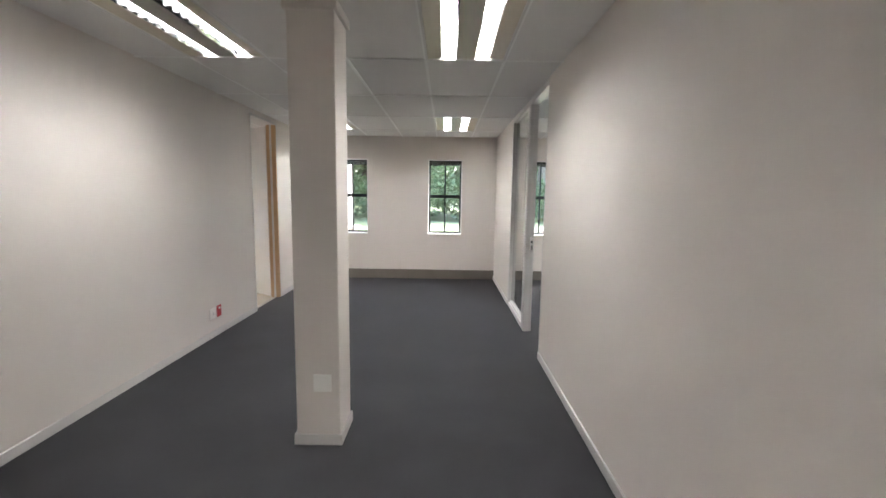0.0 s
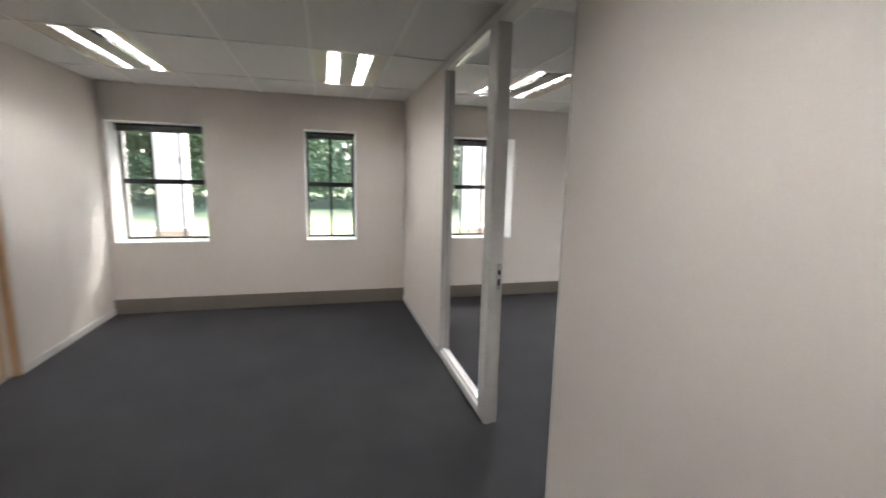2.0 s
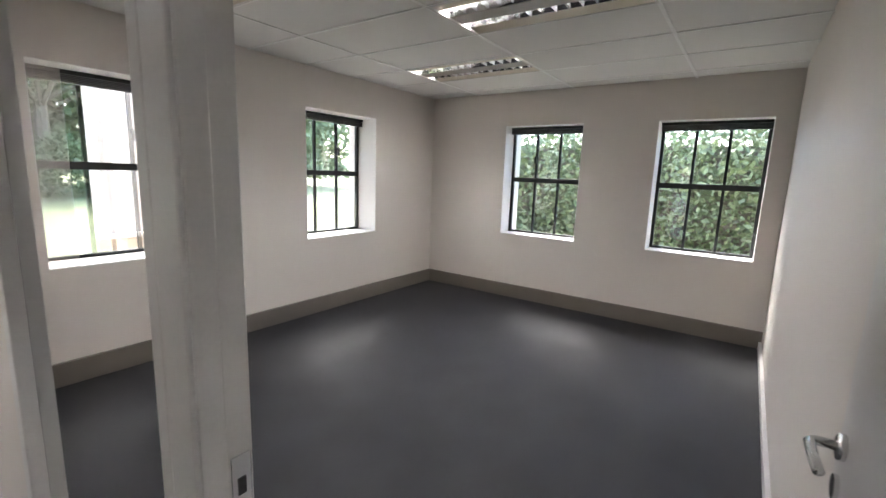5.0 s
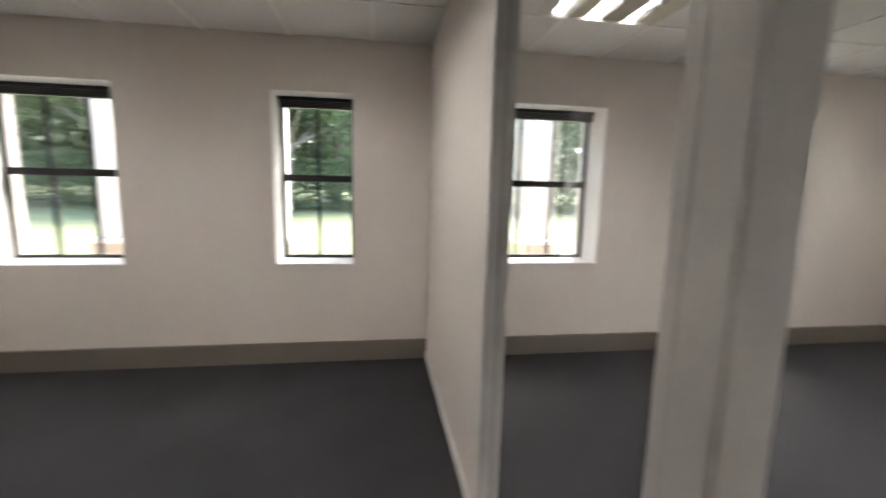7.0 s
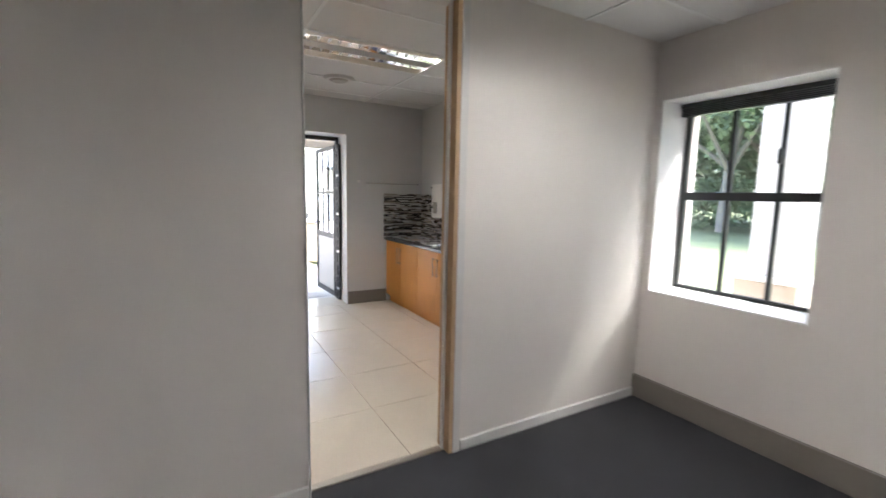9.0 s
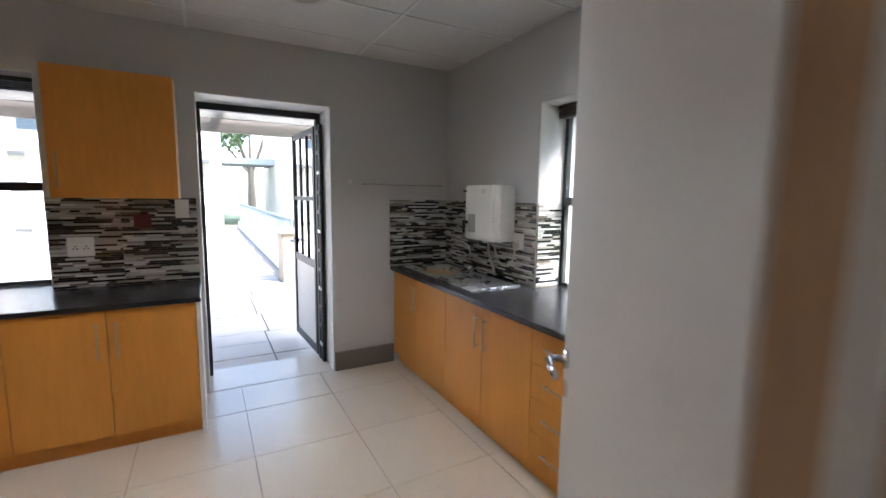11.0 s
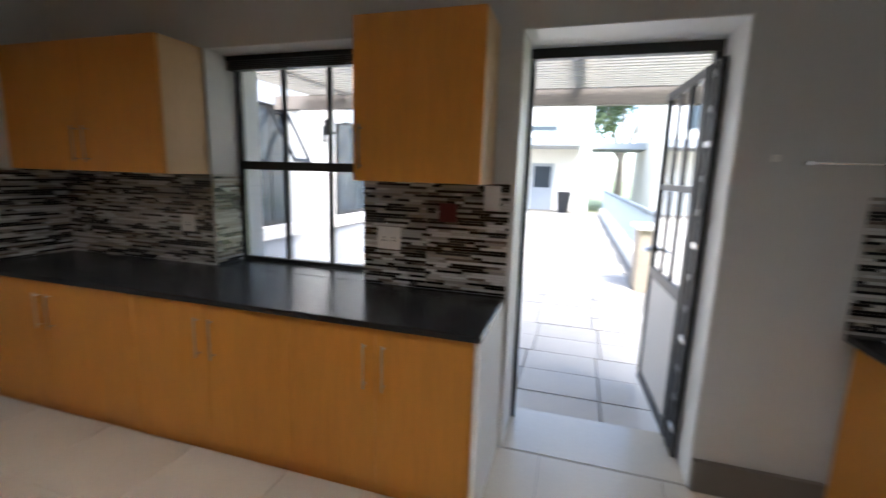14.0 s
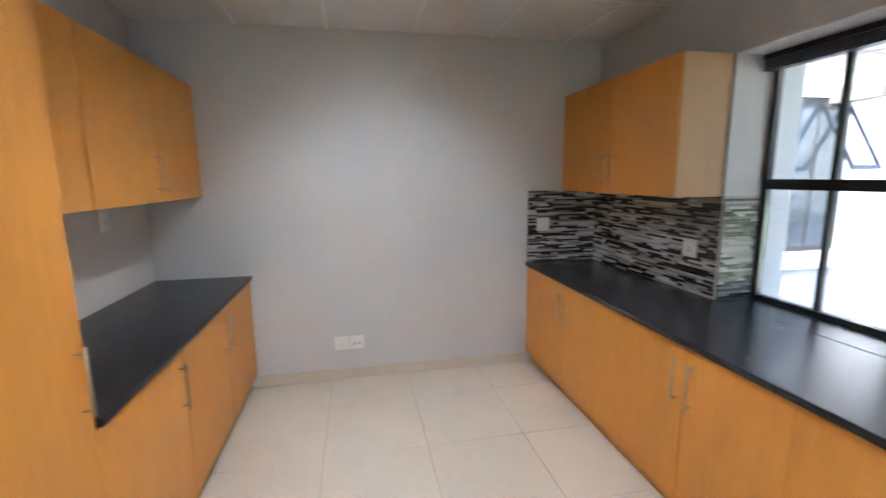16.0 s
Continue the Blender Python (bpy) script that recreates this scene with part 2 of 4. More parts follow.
wall("wall_partition", "x", PX, PX + 0.08, -1.86, 0, -0.1, TOP, [], PAINT, "beige painted partition wall beside the glazing")
wall("wall_right", "x", PX, PX + 0.08, SOUTH, GD_S, -0.1, TOP, [], PAINT, "beige painted wall along the passage")
wall("wall_office_south", "y", -4.05, -3.95, PX + 0.08, RX, -0.1, TOP, [], PAINT, "plain painted wall of the glazed office")
# Unseen end wall, added behind the starting point to close the passage.
wall("wall_south", "y", SOUTH - 0.2, SOUTH, KE, RX, -0.1, TOP, [], PAINT, "unseen plain wall added to close the passage")


# ---------- ceilings ----------
def ceiling(name, x0, x1, y0, y1, z, gx, gy, lamps, label):
    """Lay-in tiles 0.6 by 1.2 m on exposed tees, with gaps where lamps sit."""
    bm = bmesh.new()
    xs = [x0] + [gx + 0.605 * k for k in range(-30, 30) if x0 + 0.02 < gx + 0.605 * k < x1 - 0.02] + [x1]
    ys = [y0] + [gy + 1.2 * k for k in range(-30, 30) if y0 + 0.02 < gy + 1.2 * k < y1 - 0.02] + [y1]
    for a, b in zip(xs, xs[1:]):
        for c, d in zip(ys, ys[1:]):
            if any(abs((a + b) / 2 - lx) < 0.2 and abs((c + d) / 2 - ly) < 0.5 for lx, ly in lamps):
                continue
            box(bm, a + 0.005, b - 0.005, c + 0.005, d - 0.005, z + 0.004 + random.uniform(-0.0015, 0.002), z + 0.02)
    tiles = solid(name, bm, CEIL, label, "ceiling", "structure")
    tee = bmesh.new()
    for x in xs[1:-1]:
        box(tee, x - 0.011, x + 0.011, y0, y1, z - 0.002, z + 0.003)
    for y in ys[1:-1]:
        box(tee, x0, x1, y - 0.011, y + 0.011, z - 0.0035, z + 0.0015)
    solid("ceiling_grid", tee, TEE, "white metal tees between ceiling tiles", "ceiling", "structure")
    solid("ceiling_void", boxes((x0, x1, y0, y1, z + 0.19, z + 0.22)), CEIL, "slab above the suspended ceiling", "ceiling", "structure")
    return tiles


GXO, GYO = 2.23, -0.73
# The last two hall lights are unseen, added to brighten left wall and column.
LAMPS_HALL = [(GXO + 0.3025, GYO - 0.6), (GXO + 0.3025, GYO - 4.2), (GXO - 3 * 0.605 + 0.3025, GYO - 0.6), (GXO - 3 * 0.605 + 0.3025, GYO - 4.2), (GXO + 0.3025, GYO - 7.8), (GXO - 3 * 0.605 + 0.3025, GYO - 7.8)]
LAMPS_ROOM = [(GXO + 7.5 * 0.605, GYO - 0.6), (GXO + 5.5 * 0.605, GYO - 1.8), (GXO + 3.5 * 0.605, GYO - 0.6)]
KGX, KGY = -2.0, -0.86
LAMPS_KITCHEN = [(KGX + 0.3025, KGY - 0.6), (KGX + 0.3025, KGY - 3.0)]
ceiling("ceiling", 0, PX, SOUTH, 0, CEIL_Z, GXO, GYO, LAMPS_HALL, "white suspended ceiling tiles over the passage")
ceiling("ceiling_office", PX + 0.08, RX, -3.95, 0, CEIL_Z, GXO, GYO, LAMPS_ROOM, "white suspended ceiling tiles over the office")
ceiling("ceiling_kitchen", KW, KE, KS, 0, K_CEIL, KGX, KGY, LAMPS_KITCHEN, "white suspended ceiling tiles over the kitchen")
solid("roof", boxes((KW - NT, RX + NT, SOUTH - 0.2, NT, TOP, TOP + 0.15)), RENDER_WHITE, "flat concrete roof slab above the rooms", "roof", "structure")


def slanted(x, y, z, s, line):
    """A folded sheet 1.16 m long along y, 3 mm thick, through the points (across, up)."""
    bm = bmesh.new()
    rows = [[bm.verts.new((x + s * u, y + v, z + w + d)) for v in (-0.58, 0.58) for d in (0, 0.003)] for u, w in line]
    for a, b in zip(rows, rows[1:]):
        bm.faces.new((a[0], a[2], b[2], b[0]))
        bm.faces.new((a[1], b[1], b[3], a[3]))
        bm.faces.new((a[0], b[0], b[1], a[1]))
        bm.faces.new((a[2], a[3], b[3], b[2]))
    bm.faces.new((rows[0][0], rows[0][1], rows[0][3], rows[0][2]))
    bm.faces.new((rows[-1][0], rows[-1][2], rows[-1][3], rows[-1][1]))
    return bm


def ceiling_light(x, y, z):
    """A recessed fitting with two bare tubes, bright reflectors and a dark middle strip."""
    t = thing("ceiling_light", (x, y, z), "recessed white fluorescent ceiling light with two lit tubes", "ceiling light", "fluorescent ceiling lights")
    fr = bmesh.new()
    for a, b, c, d in ((-0.3, 0.3, 0.585, 0.6), (-0.3, 0.3, -0.6, -0.585), (-0.3, -0.285, -0.585, 0.585), (0.285, 0.3, -0.585, 0.585)):
        box(fr, x + a, x + b, y + c, y + d, z - 0.004, z + 0.13)
    part("frame", fr, FRAME_GREY, t)
    part("housing", boxes((x - 0.284, x + 0.284, y - 0.584, y + 0.584, z + 0.125, z + 0.13)), PAINT_WHITE, t)
    for s in (-1, 1):
        part("flange", slanted(x, y, z, s, ((0.18, 0.012), (0.283, 0.0))), CORD, t, "cream side panel of the fitting")
        part("reflector", slanted(x, y, z, s, ((0.072, 0.004), (0.083, 0.06), (0.110, 0.09), (0.146, 0.09), (0.172, 0.06), (0.179, 0.012))), CHROME, t, "bright curved reflector", True)
        part("tube", rod(bmesh.new(), (x + s * 0.128, y - 0.57, z + 0.062), (x + s * 0.128, y + 0.57, z + 0.062), 0.014, seg=12), GLOW, t, "lit fluorescent tube", True)
        for k in range(14):
            yy = y - 0.545 + k * 0.083
            part("louvre", boxes((x + s * 0.084, x + s * 0.176, yy, yy + 0.002, z + 0.004, z + 0.036)), STEEL, t)
    part("ballast_cover", boxes((x - 0.07, x + 0.07, y - 0.58, y + 0.58, z + 0.002, z + 0.03), bevel=0.004), GREY_PLASTIC, t, "grey centre strip")
    return t


for lx, ly in LAMPS_HALL + LAMPS_ROOM:
    ceiling_light(lx, ly, CEIL_Z)
for lx, ly in LAMPS_KITCHEN:
    ceiling_light(lx, ly, K_CEIL)

rd = thing("ceiling_vent", (-2.585, -1.465, K_CEIL), "round white extractor vent flush in the ceiling", "vent")
bm = bmesh.new()
rod(bm, (-2.585, -1.465, K_CEIL - 0.02), (-2.585, -1.465, K_CEIL + 0.002), 0.13, 0.16, 28)
part("rim", bm, FRAME_GREY, rd, smooth=False)
part("cone", rod(bmesh.new(), (-2.585, -1.465, K_CEIL - 0.035), (-2.585, -1.465, K_CEIL - 0.019), 0.07, 0.10, 28), GREY_PLASTIC, rd)


# ---------- skirtings and trim ----------
def strip(name, lots, material, label, bevel=0.003):
    return solid(name, boxes(*lots, bevel=bevel), material, label, "skirting", "structure")


strip("baseboard_north", [(0.002, PX - 0.002, -0.03, -0.001, 0, 0.165)], BROWN, "tall taupe painted skirting board")
strip("baseboard_office_north", [(PX + 0.082, RX - 0.031, -0.03, -0.001, 0, 0.165)], BROWN, "tall taupe painted skirting board")
strip("baseboard_office_east", [(RX - 0.03, RX - 0.001, -3.948, -0.001, 0, 0.165)], BROWN, "tall taupe painted skirting board")
strip("baseboard_office_south", [(4.3, RX - 0.031, -3.949, -3.925, 0, 0.07)], FRAME_GREY, "low pale grey skirting")
strip("baseboard_left", [(0.001, 0.014, DOOR_N + 0.05, -0.031, 0, 0.065), (0.001, 0.014, SOUTH + 0.01, DOOR_S - 0.002, 0, 0.065)], FRAME_GREY, "low pale grey skirting")
strip("baseboard_right", [(PX - 0.014, PX - 0.001, -1.86, -0.031, 0, 0.065), (PX - 0.014, PX - 0.001, SOUTH + 0.01, GD_S, 0, 0.065)], FRAME_GREY, "low pale grey skirting")
strip("baseboard_kitchen_south", [(-2.9, -0.75, KS + 0.001, KS + 0.014, 0, 0.085)], FLOOR_TILE, "cream tile skirting")
strip("baseboard_kitchen_west", [(KW + 0.001, KW + 0.03, XD[1] + 0.002, -0.545, 0, 0.165)], BROWN, "tall taupe painted skirting board")
strip("threshold", [(-0.075, -0.04, DOOR_S, DOOR_N, 0.0, 0.006)], NICKEL, "metal carpet edge strip in the doorway", bevel=0.001)


# ---------- windows ----------
def window(name, axis, plane, a0, a1, z0, z1, mid, panes, inward, wall_face, label, open_sill=True):
    """A black steel window with upper and lower panes, a white lining, sill and a raised blind. inward: -1 or 1 along the axis into the room."""
    c = (a0 + a1) / 2
    t = thing(name, (plane, c, z0) if axis == "x" else (c, plane, z0), label, "window")
    tagged(t, kind="structure")

    def put(bm, p0, p1, u0, u1, w0, w1, bevel=0.0):
        if axis == "x":
            return box(bm, p0, p1, u0, u1, w0, w1, bevel)
        return box(bm, u0, u1, p0, p1, w0, w1, bevel)

    f, d = 0.036, 0.02
    fr = bmesh.new()
    for u0, u1, w0, w1 in ((a0 + 0.006, a0 + f, z0 + 0.012, z1 - 0.006), (a1 - f, a1 - 0.006, z0 + 0.012, z1 - 0.006), (a0 + f, a1 - f, z0 + 0.012, z0 + f), (a0 + f, a1 - f, z1 - f, z1 - 0.006)):
        put(fr, plane - d, plane + d, u0, u1, w0, w1, 0.002)
    part("window_frame", fr, BLACK, t, "black painted steel frame")
    part("transom", put(bmesh.new(), plane - d - 0.008, plane + d, a0 + f, a1 - f, mid - 0.03, mid + 0.026, 0.003), BLACK, t)
    w = (a1 - a0 - 2 * f) / panes
    for k in range(1, panes):
        u = a0 + f + k * w
        for lo, hi in ((z0 + f, mid - 0.03), (mid + 0.026, z1 - f)):
            part("mullion", put(bmesh.new(), plane - d + 0.004, plane + d - 0.004, u - 0.013, u + 0.013, lo, hi, 0.002), BLACK, t)
    for k in range(panes):
        for lo, hi in ((z0 + f, mid - 0.03), (mid + 0.026, z1 - f)):
            g = part("pane", put(bmesh.new(), plane - 0.002, plane + 0.002, a0 + f + k * w + 0.001, a0 + f + (k + 1) * w - 0.001, lo + 0.001, hi - 0.001), GLASS, t)
            g.visible_shadow = False
    p0, p1 = sorted((plane + inward * (d + 0.003), wall_face - inward * 0.002))
    lin = bmesh.new()
    put(lin, p0, p1, a0 + 0.0005, a0 + 0.005, z0 + 0.011, z1 - 0.001)
    put(lin, p0, p1, a1 - 0.005, a1 - 0.0005, z0 + 0.011, z1 - 0.001)
    put(lin, p0, p1, a0 + 0.006, a1 - 0.006, z1 - 0.005, z1 - 0.0005)
    part("lining", lin, PAINT_WHITE, t, "white painted reveal")
    s0, s1 = sorted((plane - inward * 0.1, wall_face + inward * (0.006 if open_sill else -0.0012)))
    part("window_sill", put(bmesh.new(), s0, s1, a0 + 0.001, a1 - 0.001, z0 + 0.0005, z0 + 0.010), PAINT_WHITE if open_sill else WORKTOP, t, "white sill" if open_sill else "black worktop run into the reveal")
    b0, b1 = sorted((plane + inward * 0.03, plane + inward * 0.10))
    part("blind_headrail", put(bmesh.new(), b0, b1, a0 + 0.008, a1 - 0.008, z1 - 0.035, z1 - 0.007, 0.004), DARK_PLASTIC, t, "dark blind headrail")
    for k in range(5):
        part("blind_slat", put(bmesh.new(), b0 + 0.006, b1 - 0.006, a0 + 0.012, a1 - 0.012, z1 - 0.047 - 0.011 * k, z1 - 0.040 - 0.011 * k), DARK_PLASTIC, t)
    h0, h1 = sorted((plane + inward * 0.021, plane + inward * 0.055))
    u = a0 + f + w * (panes - 1)
    part("window_latch", put(bmesh.new(), h0, h1, u - 0.012, u + 0.012, mid + 0.20, mid + 0.29, 0.003), BLACK, t)
    return t


MIDZ = 1.49
lab3 = "black steel three-pane window with white reveals and raised blind"
lab2 = "narrow black steel two-pane window with white reveals"
window("window_1", "y", GY, *WIN_A, *WZ, MIDZ, 3, -1, 0.0, lab3)
window("window_2", "y", GY, *WIN_B, *WZ, MIDZ, 2, -1, 0.0, lab2)
window("window_3", "y", GY, *WIN_C, *WZ, MIDZ, 3, -1, 0.0, lab3)
window("window_4", "y", GY, *WIN_D, *WZ, MIDZ, 3, -1, 0.0, lab3)
window("window_5", "x", GX, *WIN_E, *WZ, MIDZ, 3, -1, RX, lab3)
window("window_6", "x", GX, *WIN_F, *WZ, MIDZ, 3, -1, RX, lab3)
window("window_7", "y", GK, *WIN_K, *KZ, 1.487, 3, -1, 0.0, "black steel kitchen window over the sink counter, blind raised", False)
window("window_8", "x", WX, *WIN_W, *WWZ, 1.535, 3, 1, KW, "black steel kitchen window between two wall cupboards", False)


# ---------- column ----------
CX0, CX1, CY0, CY1 = 1.53, 1.79, -5.35, -5.075
t = thing("column", (1.7, -5.18, 0), "square beige painted column with low skirting", "column")
tagged(t, kind="structure")
part("shaft", boxes((CX0, CX1, CY0, CY1, 0, CEIL_Z - 0.055), bevel=0.006), PAINT, t)
part("capital", boxes((CX0 - 0.018, CX1 + 0.018, CY0 - 0.018, CY1 + 0.018, CEIL_Z - 0.054, CEIL_Z - 0.003), bevel=0.004), PAINT, t)
part("skirting", boxes((CX0 - 0.012, CX1 + 0.012, CY0 - 0.012, CY0 - 0.0005, 0, 0.065), (CX0 - 0.012, CX1 + 0.012, CY1 + 0.0005, CY1 + 0.012, 0, 0.065), (CX0 - 0.012, CX0 - 0.0005, CY0, CY1, 0, 0.065), (CX1 + 0.0005, CX1 + 0.012, CY0, CY1, 0, 0.065)), FRAME_GREY, t)


# ---------- sockets and switches ----------
def plate(name, axis, plane, out, a, z, w, h, label, material=PLASTIC, holes=0, category="socket"):
    """A faceplate on a wall; out: the way it faces along the axis."""
    def put(bm, p0, p1, u0, u1, w0, w1, bevel=0.0):
        p0, p1 = plane + out * p0, plane + out * p1
        return box(bm, p0, p1, u0, u1, w0, w1, bevel) if axis == "x" else box(bm, u0, u1, p0, p1, w0, w1, bevel)
    t = thing(name, (plane, a, z - h / 2) if axis == "x" else (a, plane, z - h / 2), label, category)
    part("faceplate", put(bmesh.new(), 0.0005, 0.011, a - w / 2, a + w / 2, z - h / 2, z + h / 2, 0.003), material, t)
    for k in range(holes):
        u = a + (k - (holes - 1) / 2) * w / holes * 0.8
        part("rocker", put(bmesh.new(), 0.0112, 0.0145, u - 0.011, u + 0.011, z + h * 0.18, z + h * 0.34, 0.001), PLASTIC, t)
        for du, dz in ((-0.010, -0.012), (0.010, -0.012), (0, 0.004)):
            part("pin_hole", put(bmesh.new(), 0.0112, 0.0118, u + du - 0.004, u + du + 0.004, z + dz - 0.005, z + dz + 0.003), DARK_PLASTIC, t)
    return t


plate("blank_plate", "y", CY0, -1, 1.69, 0.385, 0.105, 0.105, "square white blank plate on the column", category="plate")
plate("red_socket", "x", 0.0, 1, -3.31, 0.25, 0.075, 0.12, "red dedicated power socket low on the wall", RED_PLASTIC, 1)
plate("wall_socket", "x", 0.0, 1, -3.435, 0.25, 0.11, 0.11, "white wall socket beside the red socket", PLASTIC, 1)
plate("wall_socket", "y", KS, 1, -1.385, 0.30, 0.11, 0.11, "white blank plate low on the kitchen wall", PLASTIC)
plate("wall_socket", "y", KS, 1, -1.505, 0.30, 0.115, 0.11, "white double wall socket low on the kitchen wall", PLASTIC, 2)


# ---------- glazed partition and its doorway ----------
t = thing("glazed_screen", (PX + 0.05, -2.45, 0), "full-height fixed glass screen in a pale painted frame", "glazed screen")
tagged(t, kind="structure")
f0, f1 = PX - 0.006, PX + 0.086
part("jamb", boxes((f0, f1, -1.93, -1.862, 0, CEIL_Z - 0.004), bevel=0.004), FRAME_GREY, t)
part("mullion", boxes((f0, f1, -2.985, -2.945, 0, CEIL_Z - 0.004), bevel=0.004), FRAME_GREY, t)
part("bottom_rail", boxes((f0, f1, -2.944, -1.931, 0, 0.055), (PX + 0.015, PX + 0.065, -2.944, -1.931, 0.0555, 0.075), bevel=0.003), PAINT_WHITE, t)
part("top_rail", boxes((f0, f1, -2.944, -1.931, CEIL_Z - 0.065, CEIL_Z - 0.004), bevel=0.003), FRAME_GREY, t)
g = part("pane", boxes((PX + 0.037, PX + 0.043, -2.944, -1.931, 0.076, CEIL_Z - 0.066)), GLASS, t)
g.visible_shadow = False
t = thing("door_frame", (PX + 0.05, (GD_S + GD_N) / 2, 0), "pale grey full-height door frame with strike plate", "door frame")
tagged(t, kind="structure")
part("strike_jamb", boxes((f0, f1, GD_N, -2.986, 0, CEIL_Z - 0.004), (PX + 0.0, PX + 0.04, GD_N - 0.010, GD_N - 0.0005, 0, CEIL_Z - 0.07), bevel=0.003), FRAME_GREY, t)
part("hinge_jamb", boxes((PX - 0.004, PX + 0.084, GD_S + 0.0005, GD_S + 0.012, 0, CEIL_Z - 0.004), bevel=0.003), FRAME_GREY, t)
part("head", boxes((f0, f1, GD_S + 0.013, GD_N - 0.001, CEIL_Z - 0.06, CEIL_Z - 0.004), bevel=0.003), FRAME_GREY, t)
st = part("strike_plate", boxes((PX + 0.046, PX + 0.08, GD_N - 0.004, GD_N - 0.0005, 0.90, 1.06), bevel=0.001), CHROME, t, "chrome strike plate")
part("latch_hole", boxes((PX + 0.056, PX + 0.07, GD_N - 0.0052, GD_N - 0.0041, 0.92, 0.965), (PX + 0.056, PX + 0.07, GD_N - 0.0052, GD_N - 0.0041, 0.99, 1.02)), DARK_PLASTIC, st)


def lever(bm, base, out, along, z):
    """A lever handle: rose, neck and arm; out and along are unit vectors."""
    b, o, a = Vector((*base, z)), Vector((*out, 0)), Vector((*along, 0))
    rod(bm, b, b + o * 0.012, 0.026, seg=16)
    sweep(bm, [b + o * 0.01, b + o * 0.045, b + o * 0.055 + a * 0.012, b + o * 0.055 + a * 0.06, b + o * 0.052 + a * 0.125], 0.010)
    return bm


def door_leaf(name, hinge, angle, width, height, thick, label, latch_z=1.02):
    """A flush leaf from its hinge, turned by an angle (degrees, from +x); levers on both faces."""
    d = Vector((math.cos(radians(angle)), math.sin(radians(angle)), 0))
    n = Vector((-d.y, d.x, 0))
    h = Vector((*hinge, 0))
    t = thing(name, (*hinge, 0), label, "door")
    tagged(t, kind="structure")
    turn = Matrix.Translation(h) @ Matrix.Rotation(radians(angle), 4, "Z")
    bm = box(bmesh.new(), 0.003, width, -thick / 2, thick / 2, 0.008, height, 0.002)
    bm.transform(turn)
    leaf = part("leaf", bm, FRAME_GREY, t)
    bm = box(bmesh.new(), width + 0.0005, width + 0.003, -thick / 2 + 0.004, thick / 2 - 0.004, 0.01, height - 0.002)
    bm.transform(turn)
    part("edge_band", bm, WOOD_RAW, t, "raw timber edge of the door")
    bm = box(bmesh.new(), width + 0.0032, width + 0.0045, -0.011, 0.011, latch_z - 0.12, latch_z + 0.08)
    bm.transform(turn)
    part("lock_plate", bm, CHROME, t)
    for s in (-1, 1):
        base = h + d * (width - 0.055) + n * s * thick / 2
        part("door_handle", lever(bmesh.new(), base[:2], (n * s)[:2], (-d)[:2], latch_z), CHROME, t, "chrome lever handle", True)
        b = base + Vector((0, 0, latch_z - 0.085))
        part("keyhole_rose", rod(bmesh.new(), b, b + n * s * 0.008, 0.024, seg=16), CHROME, t)
    for z in (0.25, 1.2, height - 0.25):
        part("hinge", rod(bmesh.new(), h + Vector((0, 0, z - 0.05)), h + Vector((0, 0, z + 0.05)), 0.008, seg=8), NICKEL, t)
    return t


door_leaf("door_1", (PX + 0.11, -3.922), 0, 0.76, CEIL_Z - 0.07, 0.04, "pale grey flush door standing open against the office wall")
door_leaf("door_2", (KE - 0.012, DOOR_N + 0.012), 180 - 35, 0.86, 2.42, 0.042, "pale grey flush door standing wide open into the kitchen", 1.07)
t = thing("door_frame", (-0.055, (DOOR_S + DOOR_N) / 2, 0), "pale grey painted door frame of the kitchen doorway", "door frame")
tagged(t, kind="structure")
for nm, y0, y1 in (("hinge_jamb", DOOR_N - 0.028, DOOR_N - 0.0005), ("strike_jamb", DOOR_S + 0.0005, DOOR_S + 0.010)):
    part(nm, boxes((KE - 0.01, 0.01, y0, y1, 0, 2.44), bevel=0.003), WOOD_RAW if nm == "hinge_jamb" else FRAME_GREY, t)
part("architrave", boxes((0.0005, 0.012, DOOR_N, DOOR_N + 0.045, 0, 2.468), bevel=0.002), FRAME_GREY, t)
part("stop", boxes((-0.07, -0.045, DOOR_N - 0.04, DOOR_N - 0.0285, 0, 2.44), (-0.07, -0.045, DOOR_S + 0.0105, DOOR_S + 0.018, 0, 2.44)), FRAME_GREY, t)
part("head", boxes((KE - 0.01, 0.01, DOOR_S + 0.0005, DOOR_N - 0.0005, 2.441, 2.469), bevel=0.002), FRAME_GREY, t)


# ---------- kitchen units ----------
WT_Z = 0.88
def bar_handle(bm, a, b, out):
    a, b, o = Vector(a), Vector(b), Vector(out)
    u = (b - a).normalized()
    rod(bm, a + o * 0.028, b + o * 0.028, 0.0045)
    for p in (a + u * 0.018, b - u * 0.018):
        rod(bm, p, p + o * 0.028, 0.0035)
    return bm


